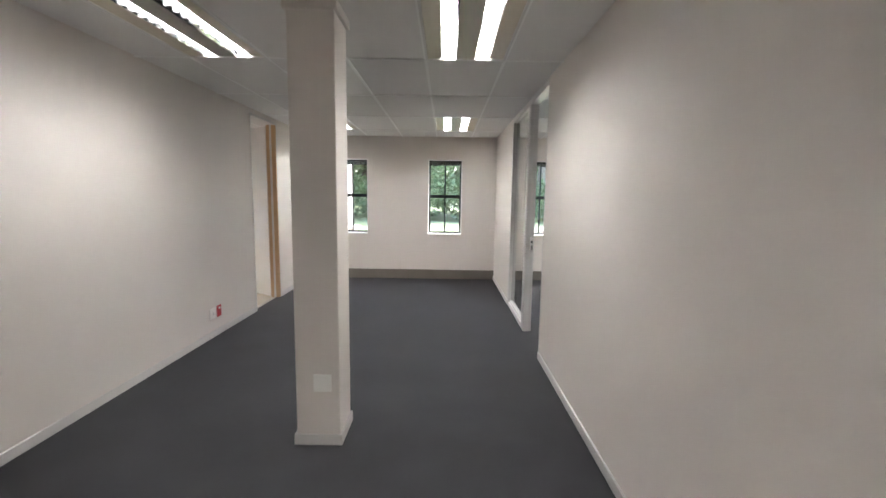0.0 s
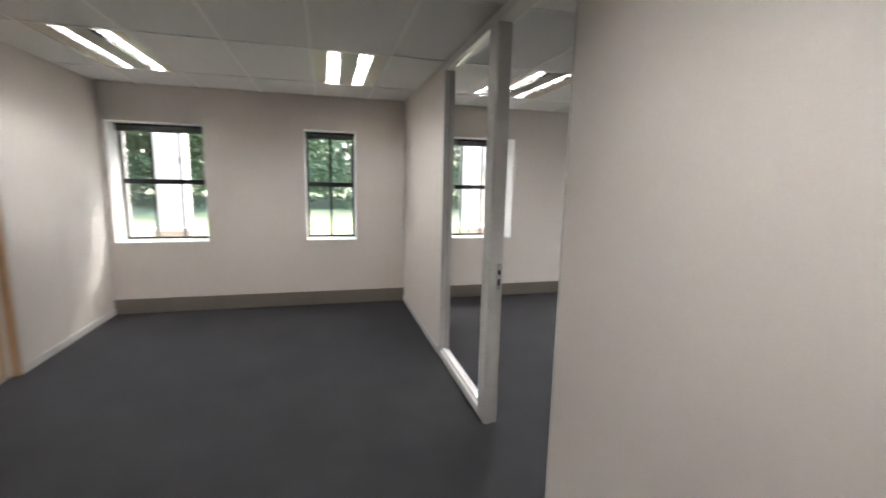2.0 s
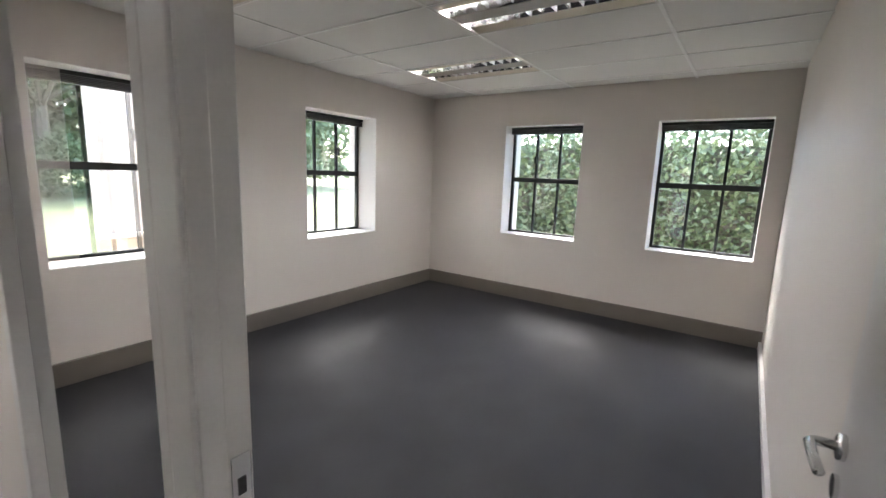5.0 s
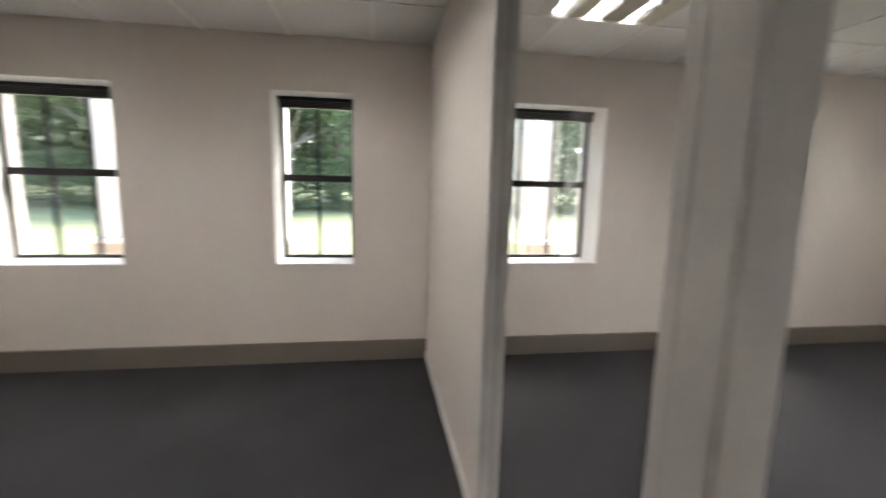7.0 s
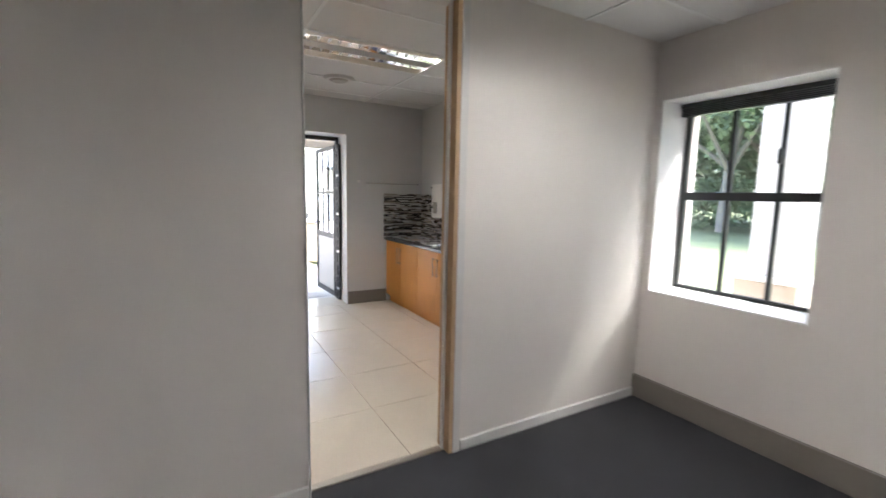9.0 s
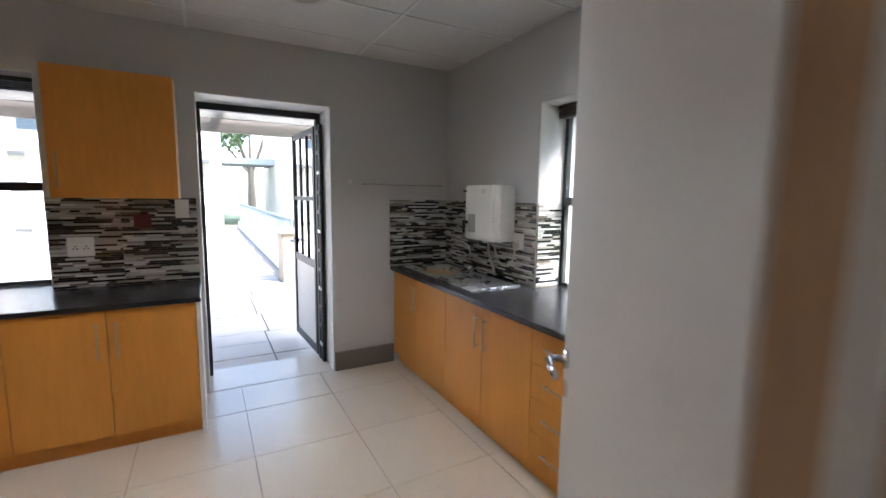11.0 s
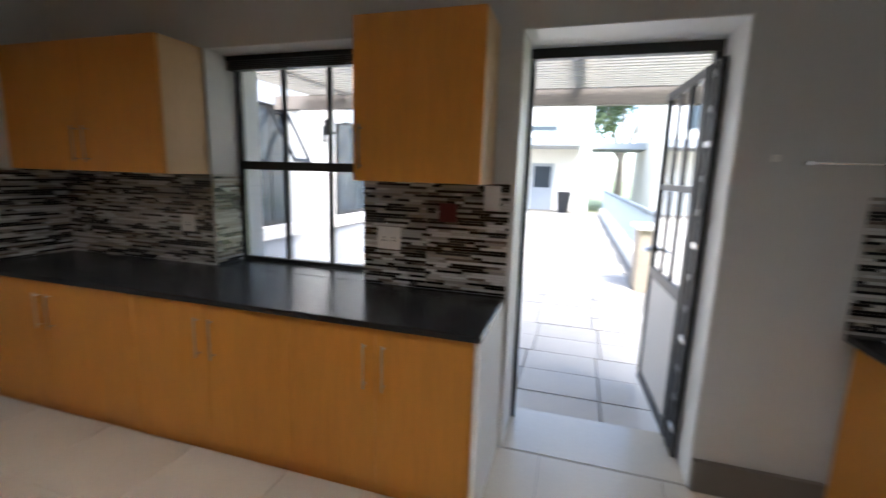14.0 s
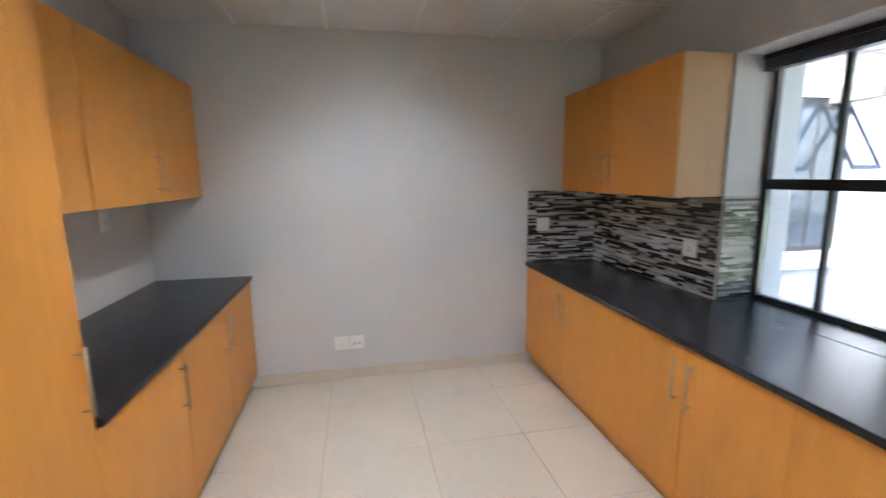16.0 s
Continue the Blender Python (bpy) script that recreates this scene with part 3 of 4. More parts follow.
def cupboard(name, axis, back, front, a0, a1, z0, z1, fronts, label, group, plinth=0.1):
    """A cupboard between the back and front planes; fronts: list of (a0, a1, z0, z1, handle) with handle 'lo', 'hi', 'h' or ''. 'lo'/'hi' is the side of the handle."""
    out = 1 if front > back else -1
    def put(bm, p0, p1, u0, u1, w0, w1, bevel=0.0):
        return box(bm, p0, p1, u0, u1, w0, w1, bevel) if axis == "x" else box(bm, u0, u1, p0, p1, w0, w1, bevel)
    def at(p, u, w):
        return (p, u, w) if axis == "x" else (u, p, w)
    c = (a0 + a1) / 2
    t = thing(name, at((back + front) / 2, c, z0), label, "cupboard", group)
    body_z = z0 + plinth
    part("body", put(bmesh.new(), back + out * 0.002, front - out * 0.02, a0 + 0.001, a1 - 0.001, body_z, z1, 0.001), BEECH_EDGE, t)
    if plinth:
        part("plinth", put(bmesh.new(), back + out * 0.01, front - out * 0.055, a0 + 0.001, a1 - 0.001, z0, body_z - 0.0005), BEECH, t)
    for u0, u1, w0, w1, hd in fronts:
        dr = part("drawer_front" if hd == "h" else "cupboard_door", put(bmesh.new(), front - out * 0.0185, front, u0 + 0.002, u1 - 0.002, w0 + 0.002, w1 - 0.002, 0.0015), BEECH, t)
        o = (out, 0, 0) if axis == "x" else (0, out, 0)
        if hd == "h":
            m = (u0 + u1) / 2
            bm = bar_handle(bmesh.new(), at(front, m - 0.10, (w0 + w1) / 2 + 0.01), at(front, m + 0.10, (w0 + w1) / 2 + 0.01), o)
        elif hd:
            u = u0 + 0.045 if hd[0] == "l" else u1 - 0.045
            zc = {"t": w1 - 0.17, "b": w0 + 0.16, "m": 1.02}[hd[1]]
            bm = bar_handle(bmesh.new(), at(front, u, zc - 0.105), at(front, u, zc + 0.105), o)
        else:
            continue
        part("handle", bm, NICKEL, dr, "slim metal bar handle", True)
    return t


FZ0, FZ1 = 0.10, WT_Z - 0.034
WF = -2.935
def base_pair(axis, back, front, a0, m, a1, label, group):
    return cupboard("base_cupboard", axis, back, front, a0, a1, 0, WT_Z - 0.032, [(a0, m, FZ0, FZ1, "ht"), (m, a1, FZ0, FZ1, "lt")], label, group)


lb = "beech laminate two-door base cupboard with metal bar handles"
gw, gn, ge = "base cupboards under the window wall", "base cupboards beside the sink", "cupboards on the inner wall"
base_pair("x", KW, WF, -2.96, -2.52, -2.08, lb, gw)
base_pair("x", KW, WF, -3.93, -3.445, -2.96, lb, gw)
base_pair("x", KW, WF, KS + 0.001, -4.595, -3.93, lb, gw)
solid("end_panel", boxes((KW + 0.002, WF, -2.078, -2.055, 0.0, WT_Z - 0.033), bevel=0.001), PAINT_WHITE, "pale panel closing the cupboard run", "panel")
def worktop(name, x0, x1, y0, y1, label):
    return solid(name, boxes((x0, x1, y0, y1, WT_Z - 0.03, WT_Z), bevel=0.007), WORKTOP, label, "worktop")


worktop("worktop", KW + 0.001, WF + 0.022, KS + 0.001, -2.05, "glossy black worktop along the window wall")
NF = -0.545
base_pair("y", 0.0, NF, KW + 0.03, -3.06, -2.565, lb, gn)
base_pair("y", 0.0, NF, -2.565, -2.095, -1.63, lb, gn)
dz = (FZ1 - FZ0) / 4
cupboard("drawer_unit", "y", 0.0, NF, -1.63, -1.205, 0, WT_Z - 0.032, [(-1.63, -1.205, FZ0 + k * dz, FZ0 + (k + 1) * dz, "h") for k in range(4)], "beech laminate unit of four drawers with bar handles", gn)
base_pair("y", 0.0, NF, -1.205, -0.66, KE - 0.002, lb, gn)
# sink counter: worktop pieces round the sink cut-out
SX0, SX1, SY0, SY1 = -3.47, -2.35, -0.46, -0.06
t = thing("worktop", (-1.8, -0.28, WT_Z - 0.03), "glossy black worktop with an inset sink", "worktop")
for lot in ((KW + 0.001, SX0, NF - 0.022, -0.001), (SX1, KE - 0.001, NF - 0.022, -0.001), (SX0, SX1, NF - 0.022, SY0), (SX0, SX1, SY1, -0.001)):
    part("slab", boxes((*lot, WT_Z - 0.03, WT_Z)), WORKTOP, t)
part("edge_strip", boxes((KW + 0.001, KE - 0.001, NF - 0.027, NF - 0.0222, WT_Z - 0.032, WT_Z - 0.001), bevel=0.002), WORKTOP, t)

t = thing("kitchen_sink", (-2.95, -0.26, WT_Z), "stainless steel inset sink with ribbed drainer", "sink")
BX0, BX1, BY0, BY1 = -3.36, -2.98, -0.41, -0.13
part("rim", boxes((SX0 - 0.008, BX0, SY0 - 0.008, SY1 + 0.008, WT_Z + 0.0005, WT_Z + 0.004), (BX1, SX1 + 0.008, SY0 - 0.008, SY1 + 0.008, WT_Z + 0.0005, WT_Z + 0.004), (BX0, BX1, SY0 - 0.008, BY0, WT_Z + 0.0005, WT_Z + 0.004), (BX0, BX1, BY1, SY1 + 0.008, WT_Z + 0.0005, WT_Z + 0.004)), STEEL, t)
part("bowl", boxes((BX0 - 0.002, BX0 + 0.001, BY0, BY1, WT_Z - 0.16, WT_Z), (BX1 - 0.001, BX1 + 0.002, BY0, BY1, WT_Z - 0.16, WT_Z), (BX0, BX1, BY0 - 0.002, BY0 + 0.001, WT_Z - 0.16, WT_Z), (BX0, BX1, BY1 - 0.001, BY1 + 0.002, WT_Z - 0.16, WT_Z), (BX0, BX1, BY0, BY1, WT_Z - 0.163, WT_Z - 0.16)), STEEL, t, "deep steel bowl")
part("drain", rod(bmesh.new(), (-3.17, -0.27, WT_Z - 0.16), (-3.17, -0.27, WT_Z - 0.155), 0.035, seg=20), CHROME, t)
for k in range(9):
    part("drainer_rib", boxes((-2.92, -2.42, -0.42 + k * 0.04, -0.41 + k * 0.04, WT_Z + 0.0042, WT_Z + 0.008), bevel=0.001), STEEL, t)
part("end_lip", boxes((SX1 - 0.012, SX1 + 0.008, SY0 - 0.008, SY1 + 0.008, WT_Z + 0.0042, WT_Z + 0.012), bevel=0.002), STEEL, t)
t = thing("sink_tap", (-2.95, -0.10, WT_Z + 0.004), "chrome swan-neck mixer tap at the sink", "tap")
arc = [(-2.95, -0.10, WT_Z + 0.05)] + [(-2.95 - 0.085 + 0.085 * math.cos(a), -0.10 - 0.04 * (1 - math.cos(a)) , WT_Z + 0.17 + 0.085 * math.sin(a)) for a in np.linspace(0, math.pi * 0.95, 10)]
part("spout", sweep(bmesh.new(), arc, 0.010), CHROME, t, smooth=True)
part("base", rod(bmesh.new(), (-2.95, -0.10, WT_Z + 0.004), (-2.95, -0.10, WT_Z + 0.06), 0.022, 0.018, 16), CHROME, t, smooth=True)
for s in (-1, 1):
    part("tap_handle", rod(bmesh.new(), (-2.95 + s * 0.016, -0.10, WT_Z + 0.04), (-2.95 + s * 0.06, -0.115, WT_Z + 0.055), 0.012, 0.016, 12), CHROME, t, smooth=True)

# water heater
t = thing("water_heater", (-2.75, -0.1, 1.18), "white wall-mounted instant water boiler with grey tap", "water heater")
HX0, HX1, HZ0, HZ1 = -2.935, -2.49, 1.18, 1.595
bm = boxes((HX0, HX1, -0.19, -0.012, HZ0, HZ1))
bmesh.ops.bevel(bm, geom=[e for e in bm.edges if abs((e.verts[0].co - e.verts[1].co).z) > 0.3 and e.verts[0].co.y < -0.1], offset=0.045, segments=5, affect="EDGES")
bmesh.ops.bevel(bm, geom=[e for e in bm.edges if e.calc_length() > 0 and abs(e.verts[0].co.z - e.verts[1].co.z) < 1e-4], offset=0.006, segments=2, affect="EDGES")
part("casing", bm, PLASTIC, t)
part("control_panel", boxes((-2.84, -2.745, -0.199, -0.1905, 1.235, 1.375), bevel=0.004), GREY_PLASTIC, t, "beige control panel")
part("dispenser_tap", rod(rod(bmesh.new(), (-2.855, -0.19, 1.31), (-2.855, -0.235, 1.31), 0.012), (-2.855, -0.228, 1.32), (-2.855, -0.228, 1.25), 0.010), DARK_PLASTIC, t, "dark dispensing tap", True)
part("badge", boxes((-2.925, -2.875, -0.1925, -0.1902, 1.545, 1.558)), DARK_PLASTIC, t)
for k in range(3):
    part("vent_slot", boxes((-2.67, -2.615, -0.1915, -0.1902, 1.535 + k * 0.012, 1.539 + k * 0.012)), GREY_PLASTIC, t)
part("wall_bracket", boxes((-2.85, -2.66, -0.0118, -0.009, 1.25, 1.5)), STEEL, t)
part("drain_pipe", sweep(bmesh.new(), [(-2.69, -0.1, 1.174), (-2.69, -0.1, 1.08), (-2.69, -0.06, 1.0), (-2.69, -0.03, 0.9)], 0.011), GREY_PLASTIC, t, smooth=True)
plate("wall_socket", "y", -0.009, -1, -2.43, 1.19, 0.105, 0.12, "white socket on the mosaic beside the boiler", PLASTIC, 1)
t = thing("power_plug", (-2.43, -0.045, 1.10), "beige plug and cable of the water boiler", "plug")
part("plug_body", boxes((-2.452, -2.408, -0.06, -0.024, 1.145, 1.185), bevel=0.006), CORD, t)
part("cable", sweep(bmesh.new(), [(-2.43, -0.045, 1.145), (-2.45, -0.045, 1.06), (-2.52, -0.04, 0.995), (-2.6, -0.035, 0.99), (-2.66, -0.04, 1.04), (-2.66, -0.08, 1.174)], 0.006), CORD, t, smooth=True)

# wall cupboards
CZ0, CZ1 = 1.468, 2.22
lu = "beech laminate wall cupboard with pale side panels"
UF = -3.225
cupboard("wall_cupboard", "x", KW, UF, KS + 0.001, -3.965, CZ0, CZ1, [(KS + 0.001, -4.59, CZ0, CZ1, "hb"), (-4.59, -3.965, CZ0, CZ1, "lb")], lu, "wall cupboards", 0)
cupboard("wall_cupboard", "x", KW, UF, -2.78, -2.145, CZ0, CZ1, [(-2.78, -2.145, CZ0, CZ1, "lb")], lu, "wall cupboards", 0)
EF, EU = -0.745, -0.48
e0, e1, e2, e3 = KS + 0.001, -4.60, -3.94, -3.28
cupboard("wall_cupboard", "x", KE, EU, e0, e3, CZ0, CZ1, [(e0, e1, CZ0, CZ1, "hb"), (e1, e2, CZ0, CZ1, "lb"), (e2, e3, CZ0, CZ1, "hb")], lu, "wall cupboards", 0)
cupboard("base_cupboard", "x", KE, EF, e0, e3, 0, WT_Z - 0.032, [(e0, -4.60, FZ0, FZ1, "ht"), (-4.60, -3.94, FZ0, FZ1, "lt"), (-3.94, e3, FZ0, FZ1, "lt")], lb, ge)
worktop("worktop", EF - 0.02, KE - 0.001, e0, e3 - 0.001, "glossy black worktop beside the tall cupboard")
cupboard("tall_cupboard", "x", KE, EF, e3 + 0.001, -2.62, 0, 2.22, [(e3 + 0.001, -2.62, FZ0, 2.22, "lm")], "tall beech laminate cupboard with one long door", ge)
plate("wall_socket", "x", KE, -1, -4.72, 1.36, 0.08, 0.12, "white wall socket under the wall cupboard", PLASTIC, 1)

# sockets on the mosaic
plate("wall_socket", "y", KS + 0.009, 1, -3.06, 1.195, 0.11, 0.11, "white blank plate on the mosaic", PLASTIC)
plate("wall_socket", "x", KW + 0.009, 1, -4.15, 1.15, 0.11, 0.11, "white wall socket on the mosaic", PLASTIC, 1)
plate("wall_socket", "x", KW + 0.009, 1, -2.72, 1.15, 0.14, 0.125, "white double socket with plug on the mosaic", PLASTIC, 2)
plate("red_socket", "x", KW + 0.009, 1, -2.38, 1.31, 0.10, 0.10, "dark red isolator switch on the mosaic", DARK_RED)
plate("light_switch", "x", KW + 0.009, 1, -2.145, 1.395, 0.085, 0.13, "white switch plate beside the outside door", PLASTIC, category="switch")
plate("switch_plate", "x", KW, 1, -0.93, 1.62, 0.03, 0.03, "small white fixing on the kitchen wall", PLASTIC, category="fixing")
t = thing("towel_rail", (KW + 0.03, -0.55, 1.6), "thin chrome towel rail fixed above the mosaic", "towel rail")
part("bar", rod(bmesh.new(), (KW + 0.045, -0.82, 1.60), (KW + 0.045, -0.08, 1.60), 0.005), CHROME, t, smooth=True)
for yy in (-0.82, -0.45, -0.08):
    part("bracket", rod(bmesh.new(), (KW + 0.0005, yy, 1.60), (KW + 0.05, yy, 1.60), 0.009), CHROME, t)

# ---------- outside door ----------
DFX = KW - 0.36
t = thing("door_frame", (DFX, -1.53, 0), "black steel frame of the outside door", "door frame")
tagged(t, kind="structure")
part("jamb", boxes((DFX - 0.018, DFX + 0.018, XD[0] + 0.006, XD[0] + 0.032, 0, 2.15), bevel=0.003), BLACK, t)
part("jamb", boxes((DFX - 0.03, DFX + 0.03, XD[1] - 0.045, XD[1] - 0.006, 0, 2.15), bevel=0.003), BLACK, t)
part("head", boxes((DFX - 0.03, DFX + 0.03, XD[0] + 0.006, XD[1] - 0.006, 2.1505, 2.203), bevel=0.003), BLACK, t)
lin = boxes((DFX + 0.032, KW - 0.002, XD[0] + 0.0005, XD[0] + 0.005, 0, 2.209), (DFX + 0.032, KW - 0.002, XD[1] - 0.005, XD[1] - 0.0005, 0, 2.209), (DFX + 0.032, KW - 0.002, XD[0] + 0.006, XD[1] - 0.006, 2.204, 2.209))
part("lining", lin, PAINT_WHITE, t, "white painted reveal")
solid("door_sill", boxes((KW - NT - 0.02, KW - 0.021, XD[0] + 0.001, XD[1] - 0.001, -0.2, -0.004), bevel=0.004), FLOOR_TILE, "pale tiled threshold of the outside door", "threshold", "structure")


def steel_leaf(hinge, angle, width):
    """A glazed black steel door: frame, mid rail, two bars, solid lower panel."""
    t = thing("door_3", (*hinge, 0.02), "black steel outside door standing open, glazed above", "door")
    tagged(t, kind="structure")
    turn = Matrix.Translation((*hinge, 0)) @ Matrix.Rotation(radians(angle), 4, "Z")
    def add(name, mat, *lots, parent=t, label=""):
        bm = boxes(*lots, bevel=0.002)
        bm.transform(turn)
        return part(name, bm, mat, parent, label)
    h = 2.10
    add("stile", BLACK, (0, 0.05, -0.02, 0.02, 0.02, h))
    add("stile", BLACK, (width - 0.05, width, -0.02, 0.02, 0.02, h))
    for z0, z1 in ((0.02, 0.09), (0.83, 0.90), (1.45, 1.485), (h - 0.05, h)):
        add("rail", BLACK, (0.051, width - 0.051, -0.018, 0.018, z0, z1))
    for k in (1, 2):
        u = 0.05 + (width - 0.1) * k / 3
        for z0, z1 in ((0.901, 1.449), (1.486, h - 0.051)):
            add("glazing_bar", BLACK, (u - 0.011, u + 0.011, -0.015, 0.015, z0, z1))
    add("lower_panel", FRAME_GREY, (0.051, width - 0.051, -0.008, 0.008, 0.091, 0.829), label="pale lower panel")
    for z0, z1 in ((0.901, 1.449), (1.486, h - 0.051)):
        g = add("pane", GLASS, (0.051, width - 0.051, -0.0025, 0.0025, z0, z1))
        g.visible_shadow = False
    bm = bmesh.new()
    for s in (-1, 1):
        lever(bm, (width - 0.025, s * 0.02), (0, s), (-1, 0), 1.02)
    bm.transform(turn)
    part("door_handle", bm, CHROME, t, "chrome lever handle", True)
    return t


steel_leaf((DFX - 0.035, XD[1] - 0.035), 180 + 3, 0.82)
t = thing("security_gate", (DFX + 0.09, XD[1] - 0.045, 0), "folded black steel security gate beside the door", "security gate")
for k in range(4):
    part("upright", boxes((DFX + 0.06 + 0.022 * k, DFX + 0.072 + 0.022 * k, XD[1] - 0.042, XD[1] - 0.014, 0.005, 2.10), bevel=0.002), BLACK, t)
for k in range(12):
    z = 0.15 + k * 0.17
    part("link", boxes((DFX + 0.058, DFX + 0.142, XD[1] - 0.0515, XD[1] - 0.0425, z, z + 0.03), bevel=0.002), BLACK if k % 3 else STEEL, t)

# ---------- outdoors ----------
GZ = -0.08
solid("ground", boxes((-400, 400, -400, 400, -0.5, GZ - 0.10)), GRASS, "mown green lawn reaching the trees", "lawn", "structure")
solid("lawn_bank", boxes((-45, 40, 2.6, 14, GZ - 0.3, GZ - 0.02)), GRASS, "mown lawn beside the building", "lawn", "structure")
solid("terrace", boxes((-24, KW - NT - 0.021, -14, -0.55, -0.4, GZ - 0.03)), DARK_JOINT, "terrace bedding under pale paving slabs", "pavement", "structure")
solid("veranda", boxes((-3.4, 12, NT, 2.6, -0.4, GZ)), PAVER, "concrete apron along the building", "pavement", "structure")
# the slope beyond the lawn
bm = bmesh.new()
bmesh.ops.create_grid(bm, x_segments=40, y_segments=20, size=1, matrix=Matrix.Diagonal((60, 22, 1, 1)))
for v in bm.verts:
    d = (v.co.y + 22) / 44
    v.co.z = GZ - 0.06 + d * d * 3.0 + d * noise.noise(Vector((v.co.x * 0.15, v.co.y * 0.15, 0))) * 0.5
    v.co.y += 35.5
solid("lawn_slope", bm, GRASS, "green lawn rising gently towards the trees", "lawn", "structure", smooth=True)


def tree(x, y, z, height, spread, seed, mat, label="tall leafy tree with a pale trunk"):
    rnd = random.Random(seed)
    t = thing("tree", (x, y, z), label, "tree", "trees beyond the lawn")
    bm = bmesh.new()
    fork = height * rnd.uniform(0.25, 0.35)
    rod(bm, (x, y, z - 0.2), (x + 0.1, y, z + fork), height * 0.032, height * 0.022, 9)
    tips = []
    for k in range(7):
        a = 2 * math.pi * k / 7 + rnd.uniform(-0.4, 0.4)
        r = spread * rnd.uniform(0.35, 0.8)
        e = Vector((x + r * math.cos(a), y + r * math.sin(a), z + height * rnd.uniform(0.45, 0.9)))
        rod(bm, (x + 0.1, y, z + fork * rnd.uniform(0.8, 1)), e, height * 0.013, height * 0.004, 6)
        tips.append(e)
    part("trunk", bm, BARK, t)
    centres = []
    for e in tips:
        for j in range(5):
            centres.append(e + Vector((rnd.gauss(0, spread * 0.25), rnd.gauss(0, spread * 0.25), rnd.gauss(0, height * 0.09))))
    verts, faces = [], []
    for c in centres:
        cr = spread * rnd.uniform(0.16, 0.34)
        for j in range(150):
            d = Vector((rnd.gauss(0, 1), rnd.gauss(0, 1), rnd.gauss(0, 0.8)))
            p = c + d.normalized() * cr * rnd.uniform(0.5, 1.05)
            s = rnd.uniform(0.10, 0.2)
            u = Vector((rnd.gauss(0, 1), rnd.gauss(0, 1), rnd.gauss(0, 1))).normalized()
            w = u.cross(Vector((rnd.gauss(0, 1), rnd.gauss(0, 1), rnd.gauss(0, 1)))).normalized()
            i = len(verts)
            verts += [p - u * s, p + w * s * 0.5, p + u * s, p - w * s * 0.5]
            faces.append((i, i + 1, i + 2, i + 3))
    me = bpy.data.meshes.new("crown")
    me.from_pydata(verts, [], faces)
    me.materials.append(mat)
    under(new("crown", me), t)
    return t


for k, (x, y, h, s) in enumerate(((-13, 26, 13, 5), (-8.5, 22, 11, 4.5), (-4, 27, 14, 5), (0.5, 23, 11, 4.5), (5, 28, 13, 5), (9, 23, 11, 4.5), (-18, 22, 12, 5), (-23, 28, 13, 5), (-11, 31, 15, 6), (14, 26, 12, 5), (-9, 18.5, 9, 4), (-5, 17.8, 9.5, 4), (-13.5, 18, 9, 4), (-1.5, 19, 9, 4))):
    tree(x, y, 0.2 + ((y - 13.5) / 44) ** 2 * 3, h, s, 10 + k, LEAFMAT if k % 2 else LEAF_LIGHT)


def leaf_mass(name, x0, x1, y0, y1, z0, z1, n, size, mat, label, category, seed):
    rnd = random.Random(seed)
    verts, faces = [], []
    for j in range(n):
        p = Vector((rnd.uniform(x0, x1), rnd.uniform(y0, y1), z0 + (z1 - z0) * rnd.random()))
        p.z += noise.noise(p * 0.7) * 0.4
        s = size * rnd.uniform(0.6, 1.3)
        u = Vector((rnd.gauss(0, 1), rnd.gauss(0, 1), rnd.gauss(0, 1))).normalized()
        w = u.cross(Vector((rnd.gauss(0, 1), rnd.gauss(0, 1), rnd.gauss(0, 1)))).normalized()
        i = len(verts)
        verts += [p - u * s, p + w * s * 0.5, p + u * s, p - w * s * 0.5]
        faces.append((i, i + 1, i + 2, i + 3))
    me = bpy.data.meshes.new(name)
    me.from_pydata(verts, [], faces)
    me.materials.append(mat)
    return tagged(new(name, me), label, category, "", "stuff")


leaf_mass("undergrowth", -30, 20, 19.5, 22, 0.2, 2.6, 26000, 0.13, LEAFMAT, "dense green undergrowth below the trees", "shrubs", 3)
leaf_mass("woodland", -42, 30, 24, 30, 1.0, 12.5, 70000, 0.32, LEAF_LIGHT, "dense green woodland behind the lawn", "woodland", 8)
leaf_mass("hedge", 11.4, 12.8, -8.5, 4.0, -0.2, 2.5, 34000, 0.07, LEAF_LIGHT, "dense green hedge outside the office windows", "hedge", 4)
solid("hedge_bank", boxes((12.4, 12.8, -9, 4.5, -0.3, 2.2)), BARK, "dark woody inside of the hedge", "hedge")

for k, x in enumerate((0.2, 1.70, 3.2, 4.73, 6.25)):
    t = thing("veranda_column", (x, 1.6, GZ), "square white plastered veranda column on a stone plinth", "column", "veranda columns")
    part("plinth", boxes((x - 0.24, x + 0.24, 1.36, 1.84, GZ, 0.78), bevel=0.01), STONE, t, "sandstone plinth")
    part("cap", boxes((x - 0.255, x + 0.255, 1.345, 1.855, 0.781, 0.83), bevel=0.008), RENDER_WHITE, t)
    part("shaft", boxes((x - 0.17, x + 0.17, 1.43, 1.77, 0.831, 3.1), bevel=0.008), RENDER_WHITE, t)
solid("veranda_beam", boxes((-0.2, 9, 1.45, 1.75, 3.101, 3.4)), RENDER_WHITE, "white beam over the veranda columns", "beam", "structure")

